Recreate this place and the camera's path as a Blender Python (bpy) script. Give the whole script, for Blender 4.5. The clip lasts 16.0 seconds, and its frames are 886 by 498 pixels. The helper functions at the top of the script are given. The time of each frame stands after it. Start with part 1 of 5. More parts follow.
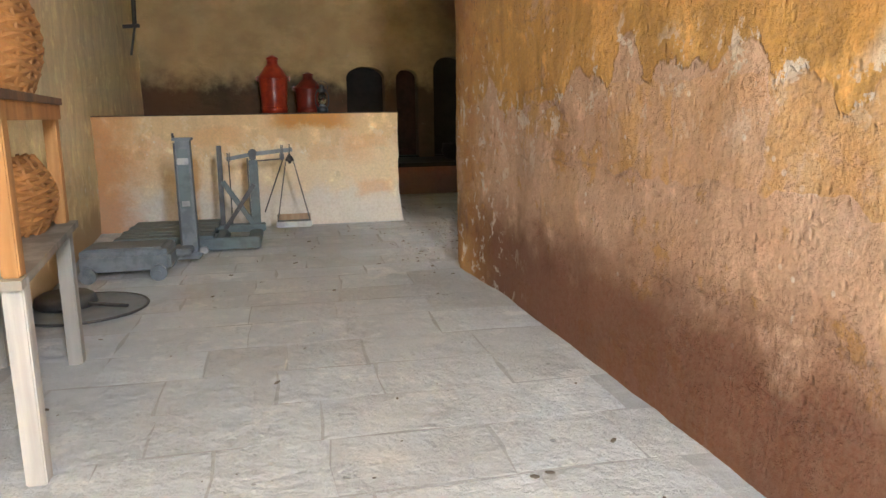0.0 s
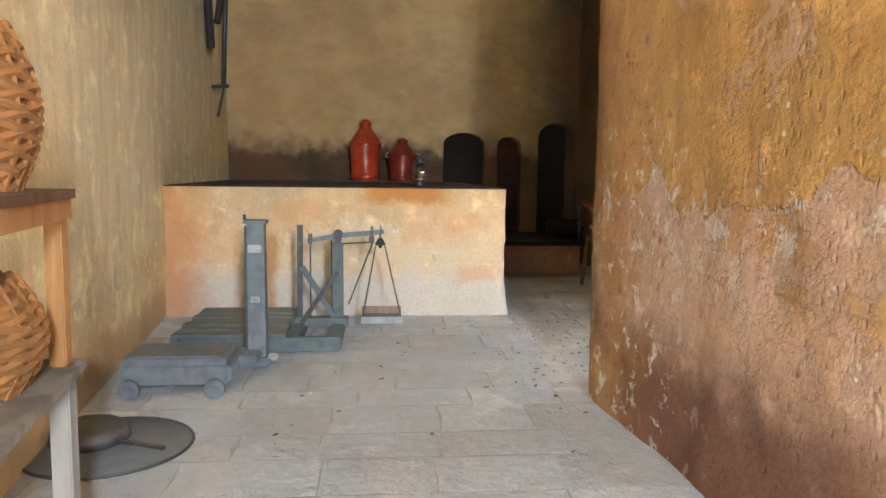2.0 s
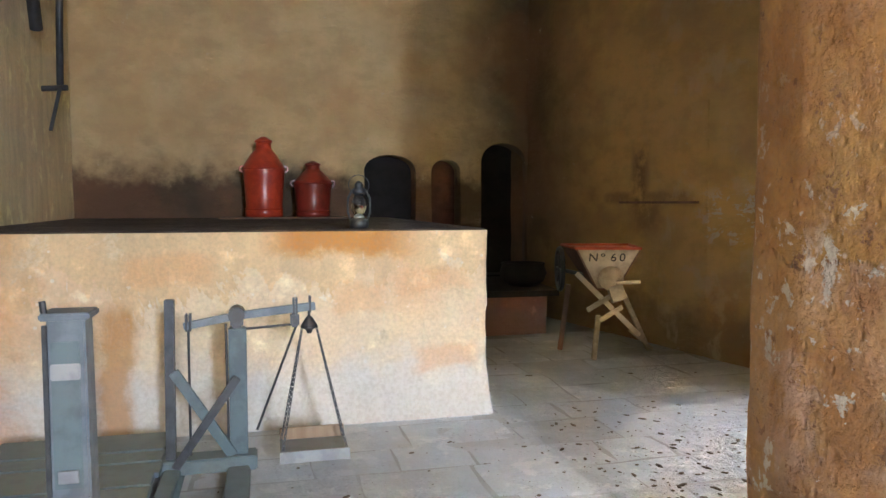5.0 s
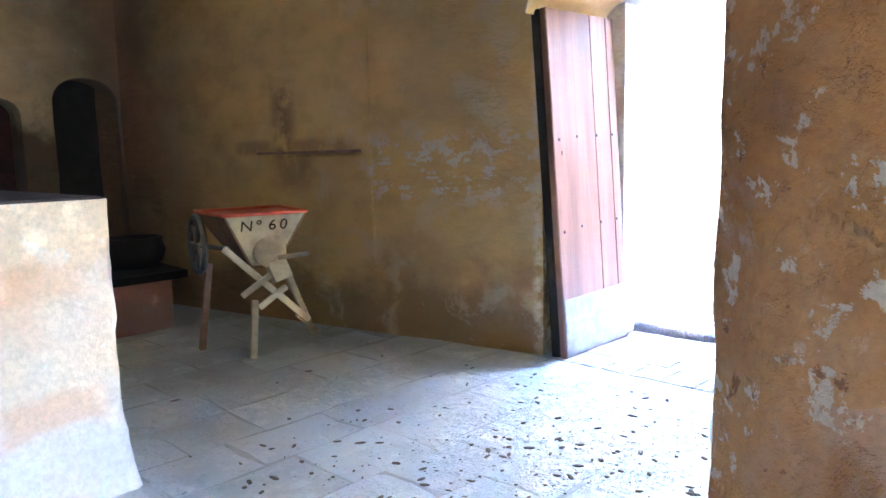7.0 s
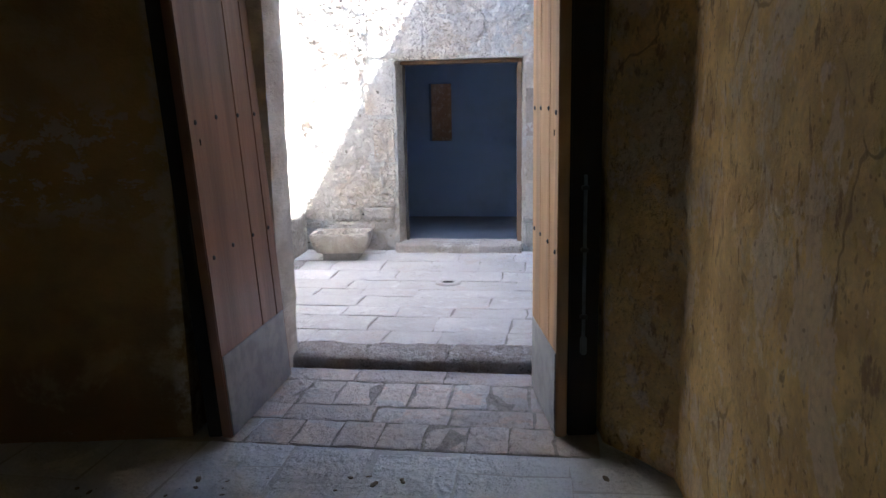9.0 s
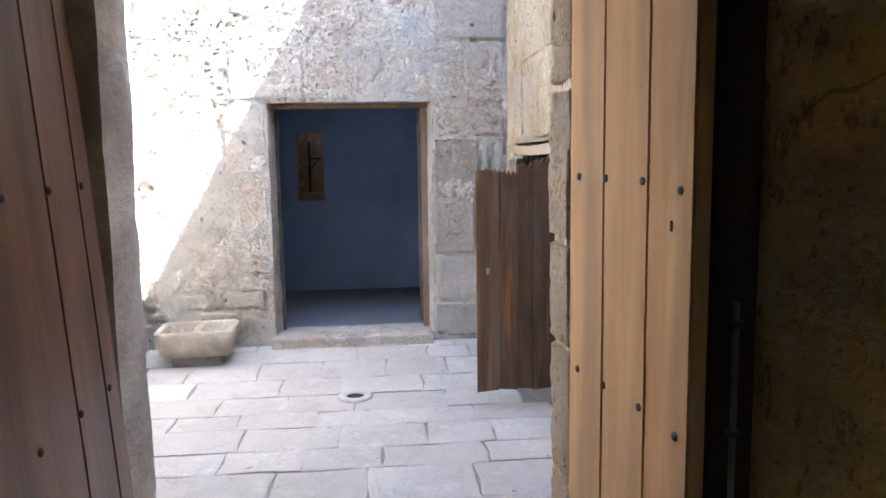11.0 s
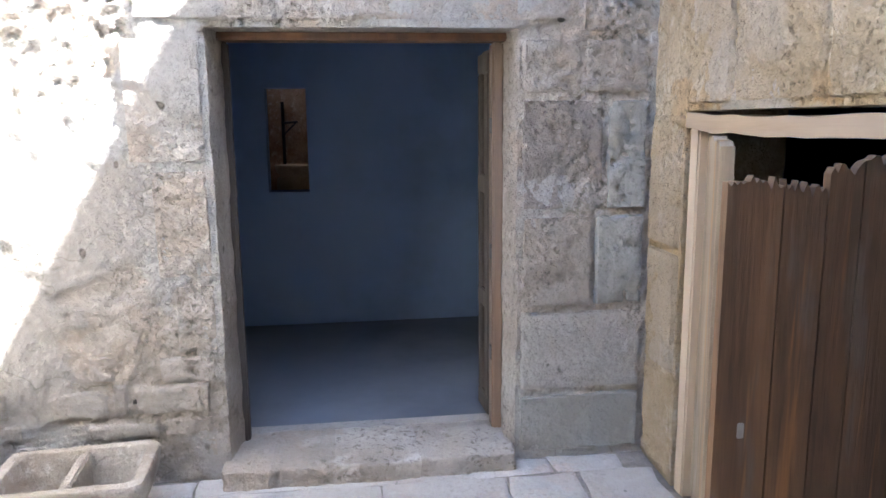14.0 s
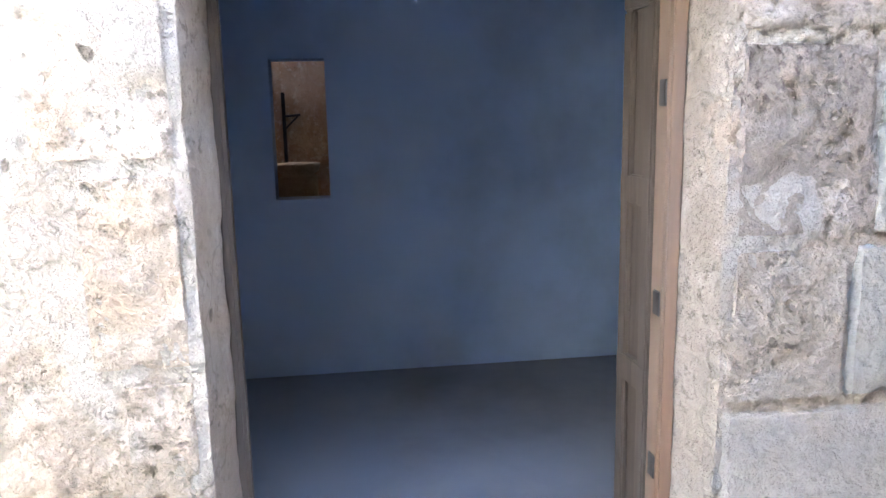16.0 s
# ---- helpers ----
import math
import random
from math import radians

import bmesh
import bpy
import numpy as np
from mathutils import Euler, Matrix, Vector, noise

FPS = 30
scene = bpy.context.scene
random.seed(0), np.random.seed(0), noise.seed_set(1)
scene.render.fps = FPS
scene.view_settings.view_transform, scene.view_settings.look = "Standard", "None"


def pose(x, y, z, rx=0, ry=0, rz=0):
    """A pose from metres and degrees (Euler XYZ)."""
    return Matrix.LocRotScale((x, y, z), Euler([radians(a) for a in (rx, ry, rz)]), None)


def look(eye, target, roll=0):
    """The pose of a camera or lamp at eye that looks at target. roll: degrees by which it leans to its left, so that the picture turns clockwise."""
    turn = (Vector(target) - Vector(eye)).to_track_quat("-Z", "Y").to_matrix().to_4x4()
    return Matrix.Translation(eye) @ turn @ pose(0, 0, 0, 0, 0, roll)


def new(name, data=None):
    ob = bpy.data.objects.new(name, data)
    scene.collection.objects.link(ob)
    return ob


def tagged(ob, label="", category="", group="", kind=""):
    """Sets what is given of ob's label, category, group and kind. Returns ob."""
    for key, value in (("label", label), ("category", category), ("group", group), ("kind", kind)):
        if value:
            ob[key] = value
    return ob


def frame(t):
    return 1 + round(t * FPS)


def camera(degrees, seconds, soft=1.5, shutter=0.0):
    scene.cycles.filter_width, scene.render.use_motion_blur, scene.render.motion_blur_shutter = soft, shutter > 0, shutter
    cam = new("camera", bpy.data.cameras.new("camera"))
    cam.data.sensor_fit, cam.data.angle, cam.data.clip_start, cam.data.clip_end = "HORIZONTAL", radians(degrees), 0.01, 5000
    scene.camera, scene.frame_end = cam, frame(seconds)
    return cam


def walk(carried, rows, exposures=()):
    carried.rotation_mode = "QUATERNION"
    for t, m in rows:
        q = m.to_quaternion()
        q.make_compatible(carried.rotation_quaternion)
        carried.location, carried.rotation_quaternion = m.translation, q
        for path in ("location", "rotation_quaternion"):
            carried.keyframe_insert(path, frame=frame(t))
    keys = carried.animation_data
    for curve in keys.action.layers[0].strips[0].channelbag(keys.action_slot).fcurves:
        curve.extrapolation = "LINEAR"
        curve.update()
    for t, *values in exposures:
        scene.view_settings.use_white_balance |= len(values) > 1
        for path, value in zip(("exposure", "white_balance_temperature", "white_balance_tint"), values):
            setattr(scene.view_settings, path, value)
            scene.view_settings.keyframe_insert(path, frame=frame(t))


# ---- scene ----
cam = camera(62.8, 16.0)
PATH = [
    (0, (-0.192, 0.723, 1.358), (0.206, 2.648, 0.989), -0.9),
    (0.5, (-0.170, 1.042, 1.432), (0.235, 2.959, 1.029), -1.1),
    (1, (-0.165, 1.276, 1.476), (0.207, 3.198, 1.066), -0.3),
    (1.5, (-0.190, 1.692, 1.511), (0.027, 3.650, 1.165), 0.2),
    (2, (-0.245, 2.173, 1.543), (-0.061, 4.153, 1.334), 0.7),
    (2.5, (-0.276, 2.620, 1.565), (-0.088, 4.603, 1.389), -0.9),
    (3, (-0.271, 3.041, 1.584), (-0.088, 5.029, 1.456), -1.1),
    (3.2, (-0.280, 3.217, 1.583), (-0.095, 5.204, 1.452), -1.0),
    (5.3, (-0.471, 5.137, 1.562), (0.102, 7.049, 1.440), -0.7),
    (5.5, (-0.472, 5.328, 1.560), (0.168, 7.219, 1.437), -1.3),
    (6, (-0.426, 5.779, 1.538), (0.484, 7.553, 1.381), -1.3),
    (6.5, (-0.393, 6.198, 1.548), (0.856, 7.745, 1.334), -1.1),
    (7, (-0.172, 6.610, 1.532), (1.262, 7.981, 1.273), -1.4),
    (7.2, (-0.146, 6.751, 1.534), (1.389, 8.005, 1.267), 0.1),
    (7.5, (-0.024, 7.029, 1.578), (1.648, 8.08, 1.265), -0.3),
    (8, (0.18, 7.425, 1.636), (2.015, 8.141, 1.29), -1.1),
    (8.5, (0.507, 7.683, 1.632), (2.408, 8.199, 1.285), -1.3),
    (9, (0.881, 7.965, 1.627), (2.828, 8.244, 1.265), -1.1),
    (9.5, (1.287, 8.184, 1.605), (3.251, 8.238, 1.23), -0.7),
    (10, (1.675, 8.383, 1.663), (3.64, 8.366, 1.294), -0.1),
    (10.2, (1.82, 8.459, 1.677), (3.797, 8.431, 1.377), -0.6),
    (12.3, (3.918, 8.915, 1.816), (5.860, 8.572, 1.486), -1.2),
    (12.5, (4.100, 8.920, 1.830), (6.039, 8.563, 1.493), -1.5),
    (13, (4.670, 8.917, 1.817), (6.602, 8.529, 1.475), -1.1),
    (13.5, (5.126, 8.956, 1.806), (7.063, 8.613, 1.447), -1.7),
    (14, (5.607, 9.013, 1.819), (7.560, 8.766, 1.470), -0.6),
    (14.5, (6.075, 9.098, 1.767), (8.044, 8.853, 1.518), -0.9),
    (15, (6.435, 9.135, 1.764), (8.391, 8.856, 1.455), 0.0),
    (15.5, (6.800, 9.191, 1.739), (8.757, 8.972, 1.393), -0.5),
    (16, (7.179, 9.248, 1.732), (9.130, 8.993, 1.374), -1.2),
]
EXPOSURES = [(t, stops, kelvin, 10) for t, stops, kelvin in (
    (0.0, 7.0, 6500), (1.5, 7.45, 6450), (3.0, 7.7, 5650), (5.5, 7.75, 5750), (6.0, 8.05, 5800), (6.5, 8.15, 5600), (7.0, 8.15, 4500), (7.5, 6.45, 4600), (8.0, 5.0, 5100),
    (8.5, 4.15, 5600), (9.0, 3.95, 5900), (10.0, 4.05, 6100), (12.5, 4.2, 6300), (13.0, 3.95, 6200), (13.5, 3.65, 6200), (14.5, 4.5, 6200), (15.5, 4.9, 6200), (16.0, 5.05, 6300))]
walk(cam, [(t, look(eye, target, roll)) for t, eye, target, roll in PATH], EXPOSURES)

# ---- light ----
SUN = Vector((-0.35, -1.0, 1.72)).normalized()
world = bpy.data.worlds.new("sky")
scene.world = world
world.use_nodes = True
wn = world.node_tree.nodes
sky = wn.new("ShaderNodeTexSky")
sky.sky_type, sky.sun_disc = "NISHITA", False
sky.sun_elevation = math.asin(SUN.z)
sky.sun_rotation = math.atan2(SUN.x, SUN.y)
world.node_tree.links.new(sky.outputs[0], wn["Background"].inputs[0])
wn["Background"].inputs[1].default_value = 0.15
sun_data = bpy.data.lights.new("sun", "SUN")
sun_data.energy, sun_data.angle, sun_data.color = 5.0, radians(0.5), (1.0, 0.96, 0.9)
sun = new("sun", sun_data)
sun.matrix_world = look(SUN * 30, (0, 0, 0))
porch = bpy.data.lights.new("entrance_daylight", "AREA")
porch.shape, porch.size, porch.size_y, porch.energy, porch.color = "RECTANGLE", 0.6, 1.6, 4.4, (0.85, 0.93, 1.0)
porch_ob = new("entrance_daylight", porch)
porch_ob.matrix_world = look((1.0, -2.5, 3.0), (-0.6, 1.0, 0.0))


# ---- materials ----
class Nodes:
    """A node material, built up by small steps."""
    def __init__(self, name, rough=0.9, metal=0.0):
        self.mat = bpy.data.materials.new(name)
        self.mat.use_nodes = True
        self.t = self.mat.node_tree
        self.b = self.t.nodes["Principled BSDF"]
        self.b.inputs["Roughness"].default_value = rough
        self.b.inputs["Metallic"].default_value = metal
        self.geo = self.t.nodes.new("ShaderNodeNewGeometry")
        self.p = self.geo.outputs["Position"]

    def put(self, socket, value):
        if isinstance(value, bpy.types.NodeSocket):
            self.t.links.new(value, socket)
        elif isinstance(value, (tuple, list)) and len(value) == 3 and socket.type == "RGBA":
            socket.default_value = (*value, 1)
        else:
            socket.default_value = value

    def at(self, scale=(1, 1, 1), move=(0, 0, 0)):
        n = self.t.nodes.new("ShaderNodeMapping")
        n.inputs["Scale"].default_value, n.inputs["Location"].default_value = scale, move
        self.put(n.inputs["Vector"], self.p)
        return n.outputs[0]

    def noise(self, scale, detail=4, rough=0.55, vec=None, warp=0.0):
        n = self.t.nodes.new("ShaderNodeTexNoise")
        n.inputs["Scale"].default_value, n.inputs["Detail"].default_value = scale, detail
        n.inputs["Roughness"].default_value, n.inputs["Distortion"].default_value = rough, warp
        self.put(n.inputs["Vector"], vec or self.p)
        return n.outputs[0]

    def cells(self, scale, vec=None, feature="F1"):
        n = self.t.nodes.new("ShaderNodeTexVoronoi")
        n.feature = feature
        n.inputs["Scale"].default_value = scale
        self.put(n.inputs["Vector"], vec or self.p)
        return n.outputs["Distance"]

    def step(self, value, lo, hi, a=0.0, b=1.0):
        n = self.t.nodes.new("ShaderNodeMapRange")
        n.interpolation_type = "SMOOTHSTEP"
        self.put(n.inputs["Value"], value)
        for key, v in (("From Min", lo), ("From Max", hi), ("To Min", a), ("To Max", b)):
            n.inputs[key].default_value = v
        return n.outputs[0]

    def math(self, op, a, b=0.0):
        n = self.t.nodes.new("ShaderNodeMath")
        n.operation = op
        self.put(n.inputs[0], a)
        self.put(n.inputs[1], b)
        return n.outputs[0]

    def mix(self, f, a, b):
        n = self.t.nodes.new("ShaderNodeMix")
        n.data_type = "RGBA"
        self.put(n.inputs["Factor"], f)
        self.put(n.inputs["A"], a)
        self.put(n.inputs["B"], b)
        return n.outputs["Result"]

    def axis(self, k):
        n = self.t.nodes.new("ShaderNodeSeparateXYZ")
        self.put(n.inputs[0], self.p)
        return n.outputs[k]

    def chance(self):
        n = self.t.nodes.new("ShaderNodeObjectInfo")
        return n.outputs["Random"]

    def local(self):
        n = self.t.nodes.new("ShaderNodeTexCoord")
        self.p = n.outputs["Object"]

    def done(self, colour, bumps=(), rough=None):
        self.put(self.b.inputs["Base Color"], colour)
        if rough is not None:
            self.put(self.b.inputs["Roughness"], rough)
        last = None
        for height, strength, dist in bumps:
            n = self.t.nodes.new("ShaderNodeBump")
            n.inputs["Strength"].default_value, n.inputs["Distance"].default_value = strength, dist
            self.put(n.inputs["Height"], height)
            if last:
                self.put(n.inputs["Normal"], last)
            last = n.outputs[0]
        if last:
            self.put(self.b.inputs["Normal"], last)
        return self.mat


def plaster(name, high, low, flake, line=1.45, spread=0.45, dust=(0.5, 0.45, 0.4), pits=0.5, flakes=0.56, low2=None, extra=None, foot_to=0.45, run=0.6, bleed=0.55, peaks=(), blocks=False):
    """Old limewash over mud plaster: the paint above a ragged line, the bare coat under it, flakes along the line."""
    m = Nodes(name, 0.92)
    big, mid, fine = m.noise(0.9, 5), m.noise(4.5, 6, 0.62), m.noise(38, 5, 0.65)
    blotch = m.noise(1.9, 8, 0.72, None, 0.3)
    streak = m.noise(2.2, 5, 0.6, m.at((2.6, 2.6, 0.45)), 0.4)
    edge = m.math("ADD", m.axis(2), m.math("MULTIPLY", m.math("SUBTRACT", m.noise(1.3, 6, 0.68, m.at((1.0, 1.0, 0.55)), 0.5), 0.5), spread * 2.6))
    for at, half, rise in peaks:
        along = m.math("ADD", m.axis(1), m.math("MULTIPLY", m.math("SUBTRACT", mid, 0.5), 0.25))
        edge = m.math("SUBTRACT", edge, m.step(m.math("ABSOLUTE", m.math("SUBTRACT", along, at)), half, half * 0.25, 0.0, rise))
    upper = m.step(edge, line - 0.008, line + 0.012)
    shade = lambda c, k: tuple(v * k for v in c)
    lift = lambda c, k, d: tuple(min(1, v * k + d) for v in c)
    paint = m.mix(m.step(streak, 0.35, 0.68), high, shade(high, run))
    paint = m.mix(m.step(mid, 0.52, 0.72), paint, lift(high, 1.3, 0.03))
    paint = m.mix(m.step(blotch, 0.56, 0.62, 0, 0.6), paint, lift(low, 0.95, 0.02))
    bare = m.mix(m.step(big, 0.4, 0.62), low, low2 or shade(low, 0.72))
    bare = m.mix(m.step(mid, 0.54, 0.74), bare, lift(low, 1.3, 0.05))
    bare = m.mix(m.step(blotch, bleed, bleed + 0.05, 0, 0.75), bare, shade(high, 0.85))
    bare = m.mix(m.step(blotch, 0.40, 0.33, 0, 0.45), bare, shade(low, 0.6))
    colour = m.mix(upper, bare, paint)
    near = m.math("MULTIPLY", m.step(edge, line - 0.5, line - 0.08), m.step(edge, line + 0.2, line + 0.02))
    chip = m.math("MULTIPLY", m.step(m.noise(5.0, 8, 0.74, None, 0.3), flakes, flakes + 0.03), near)
    colour = m.mix(chip, colour, flake)
    bond = None
    if blocks:
        tone, bond = m.masonry()
        tinted = m.math("MULTIPLY", m.step(tone, 0.55, 0.75), m.math("SUBTRACT", 1.0, upper))
        colour = m.mix(m.math("MULTIPLY", tinted, m.step(mid, 0.42, 0.56, 0.15, 0.65)), colour, shade(high, 0.95))
        colour = m.mix(m.math("MULTIPLY", bond, m.step(blotch, 0.46, 0.58, 0.0, 0.4)), colour, shade(low, 0.45))
    speck = m.step(m.cells(11), 0.17, 0.10)
    colour = m.mix(m.math("MULTIPLY", speck, m.step(m.noise(3), 0.5, 0.62)), colour, flake)
    scratch = m.step(m.noise(1.0, 3, 0.5, m.at((14, 14, 3.5)), 1.0), 0.70, 0.75, 0, 0.6)
    colour = m.mix(scratch, colour, flake)
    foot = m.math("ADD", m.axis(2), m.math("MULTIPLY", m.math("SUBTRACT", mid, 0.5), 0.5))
    # coat turns to its foot colour towards the floor, dark red on ochre
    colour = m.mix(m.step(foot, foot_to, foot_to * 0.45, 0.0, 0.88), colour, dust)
    if extra:
        colour = extra(m, colour, mid, blotch)
    colour = m.mix(m.step(fine, 0.35, 0.7, 0.0, 0.28), colour, shade(low, 0.45))
    pit = m.step(m.cells(17, m.at((1, 1, 0.6))), 0.02, 0.24)
    dent = m.step(m.cells(3.1, m.noise_vec(0.06)), 0.0, 0.16)
    crust = m.step(m.noise(7.5, 6, 0.7, None, 0.25), 0.50, 0.56)
    return m.done(colour, (((m.math("MULTIPLY", bond, m.step(blotch, 0.4, 0.55)), -1.0, 0.035),) if blocks else ()) + ((crust, 0.5 * pits, 0.014), (upper, min(0.8, 0.9 * pits), 0.02), (m.step(blotch, 0.54, 0.60), min(0.5, 0.6 * pits), 0.014), (chip, -0.4, 0.01), (mid, 0.6, 0.035), (m.noise(13, 7, 0.72), 0.3 + 0.45 * pits, 0.028), (dent, 0.2 + 0.3 * pits, 0.025), (pit, pits * 0.6, 0.018), (fine, 0.35, 0.008)))


def wall_end(m, colour, mid, blotch):
    """Beyond the wall's rounded end the coat is bare, yellow-brown and pitted; near the end it peels to white."""
    end = m.math("MULTIPLY", m.step(m.axis(1), 5.9, 6.7), m.step(m.noise(2.2, 6, 0.7, m.at((1, 1, 0.7), (6, 6, 1))), 0.40, 0.54, 0.15, 0.85))
    colour = m.mix(end, colour, m.mix(m.step(blotch, 0.42, 0.6), (0.60, 0.34, 0.13), (0.48, 0.23, 0.08)))
    peel = m.math("MULTIPLY", m.step(m.axis(1), 5.2, 6.3), m.step(m.noise(8.5, 8, 0.70, None, 0.2), 0.572, 0.592))
    peel = m.math("MULTIPLY", peel, m.step(m.axis(2), 2.3, 1.3))
    colour = m.mix(peel, colour, (0.78, 0.72, 0.66))
    peel2 = m.math("MULTIPLY", m.step(m.axis(1), 5.2, 6.3), m.step(m.noise(12, 8, 0.72, m.at((1, 1, 1), (4, 2, 7)), 0.2), 0.60, 0.63))
    colour = m.mix(peel2, colour, (0.30, 0.15, 0.08))
    mud = m.mix(m.step(mid, 0.38, 0.62), (0.80, 0.56, 0.21), (0.60, 0.40, 0.15))
    mud = m.mix(m.step(blotch, 0.52, 0.62, 0, 0.8), mud, (0.66, 0.56, 0.36))
    # dark marks paint the shade of pits and cracks into the colour
    mud = m.mix(m.math("MULTIPLY", m.step(m.cells(7, m.noise_vec(0.05)), 0.15, 0.06, 0, 0.8), m.step(m.noise(2.6, 4), 0.46, 0.58)), mud, (0.20, 0.11, 0.045))
    mud = m.mix(m.step(m.noise(17, 6, 0.7, m.at((1, 1, 0.45), (3, 1, 5))), 0.56, 0.64, 0, 0.75), mud, (0.26, 0.15, 0.06))
    mud = m.mix(m.step(m.noise(9, 7, 0.7, m.at((1, 1, 0.7), (7, 2, 5))), 0.58, 0.62, 0, 0.7), mud, (0.80, 0.66, 0.40))
    split = m.step(m.cells(1.4, m.noise_vec(0.03), "DISTANCE_TO_EDGE"), 0.010, 0.003)
    mud = m.mix(m.math("MULTIPLY", split, m.step(m.noise(1.6, 4, 0.6, m.at((1, 1, 1), (3, 5, 2))), 0.5, 0.56, 0, 0.55)), mud, (0.16, 0.09, 0.04))
    mud = m.mix(m.step(m.noise(2.4, 6, 0.68, m.at((1, 1, 0.8), (1, 8, 3)), 0.2), 0.56, 0.59, 0, 0.6), mud, (0.74, 0.60, 0.42))
    mud = m.mix(m.step(m.cells(23, m.noise_vec(0.03)), 0.20, 0.10, 0, 0.55), mud, (0.22, 0.12, 0.05))
    colour = m.mix(m.step(m.axis(0), 1.5, 1.85), colour, mud)
    grain = m.noise(14, 8, 0.78, m.at((1, 1, 0.8)), 0.15)
    jamb = m.mix(m.step(grain, 0.40, 0.52), (0.46, 0.31, 0.20), (0.76, 0.63, 0.49))
    jamb = m.mix(m.step(grain, 0.52, 0.60), jamb, (0.90, 0.86, 0.79))
    jamb = m.mix(m.step(blotch, 0.55, 0.6, 0, 0.7), jamb, (0.66, 0.50, 0.36))
    return m.mix(m.step(m.axis(0), 5.08, 5.11), colour, jamb)


def rust_and_shadow(m, colour, mid, blotch):
    """A rust run under the top edge, orange damp at the far corner, and the column's shadow with rust."""
    wob = m.math("MULTIPLY", m.math("SUBTRACT", blotch, 0.5), 0.9)
    run = m.math("MULTIPLY", m.step(m.math("ADD", m.axis(2), m.math("MULTIPLY", wob, 0.5)), 1.13, 1.24), m.math("MULTIPLY", m.step(m.axis(0), -0.55, -0.2), m.step(m.axis(0), 0.75, 0.3)))
    colour = m.mix(m.math("MULTIPLY", run, 0.95), colour, (0.60, 0.27, 0.06))
    side = m.step(m.math("ADD", m.axis(0), m.math("MULTIPLY", wob, 1.6)), -1.7, -2.4, 0, 0.8)
    colour = m.mix(side, colour, (0.58, 0.27, 0.10))
    near = lambda k, at, half, soft: m.step(m.math("ABSOLUTE", m.math("SUBTRACT", m.math("ADD", m.axis(k), m.math("MULTIPLY", wob, 0.35)), at)), half + soft, half)
    # upright band: the scale column's shadow painted in, mixed with rust
    shadow_rust = m.math("MULTIPLY", near(0, -1.40, 0.05, 0.11), near(2, 0.42, 0.36, 0.16))
    colour = m.mix(m.math("MULTIPLY", shadow_rust, 0.75), colour, (0.50, 0.25, 0.07))
    for x, z, w, h in ((0.22, 0.9, 0.12, 0.06), (0.86, 0.45, 0.14, 0.05), (-1.05, 1.12, 0.22, 0.06), (0.75, 1.0, 0.2, 0.04)):
        colour = m.mix(m.math("MULTIPLY", m.math("MULTIPLY", near(0, x, w, 0.12), near(2, z, h, 0.08)), 0.5), colour, (0.72, 0.42, 0.20))
    return colour


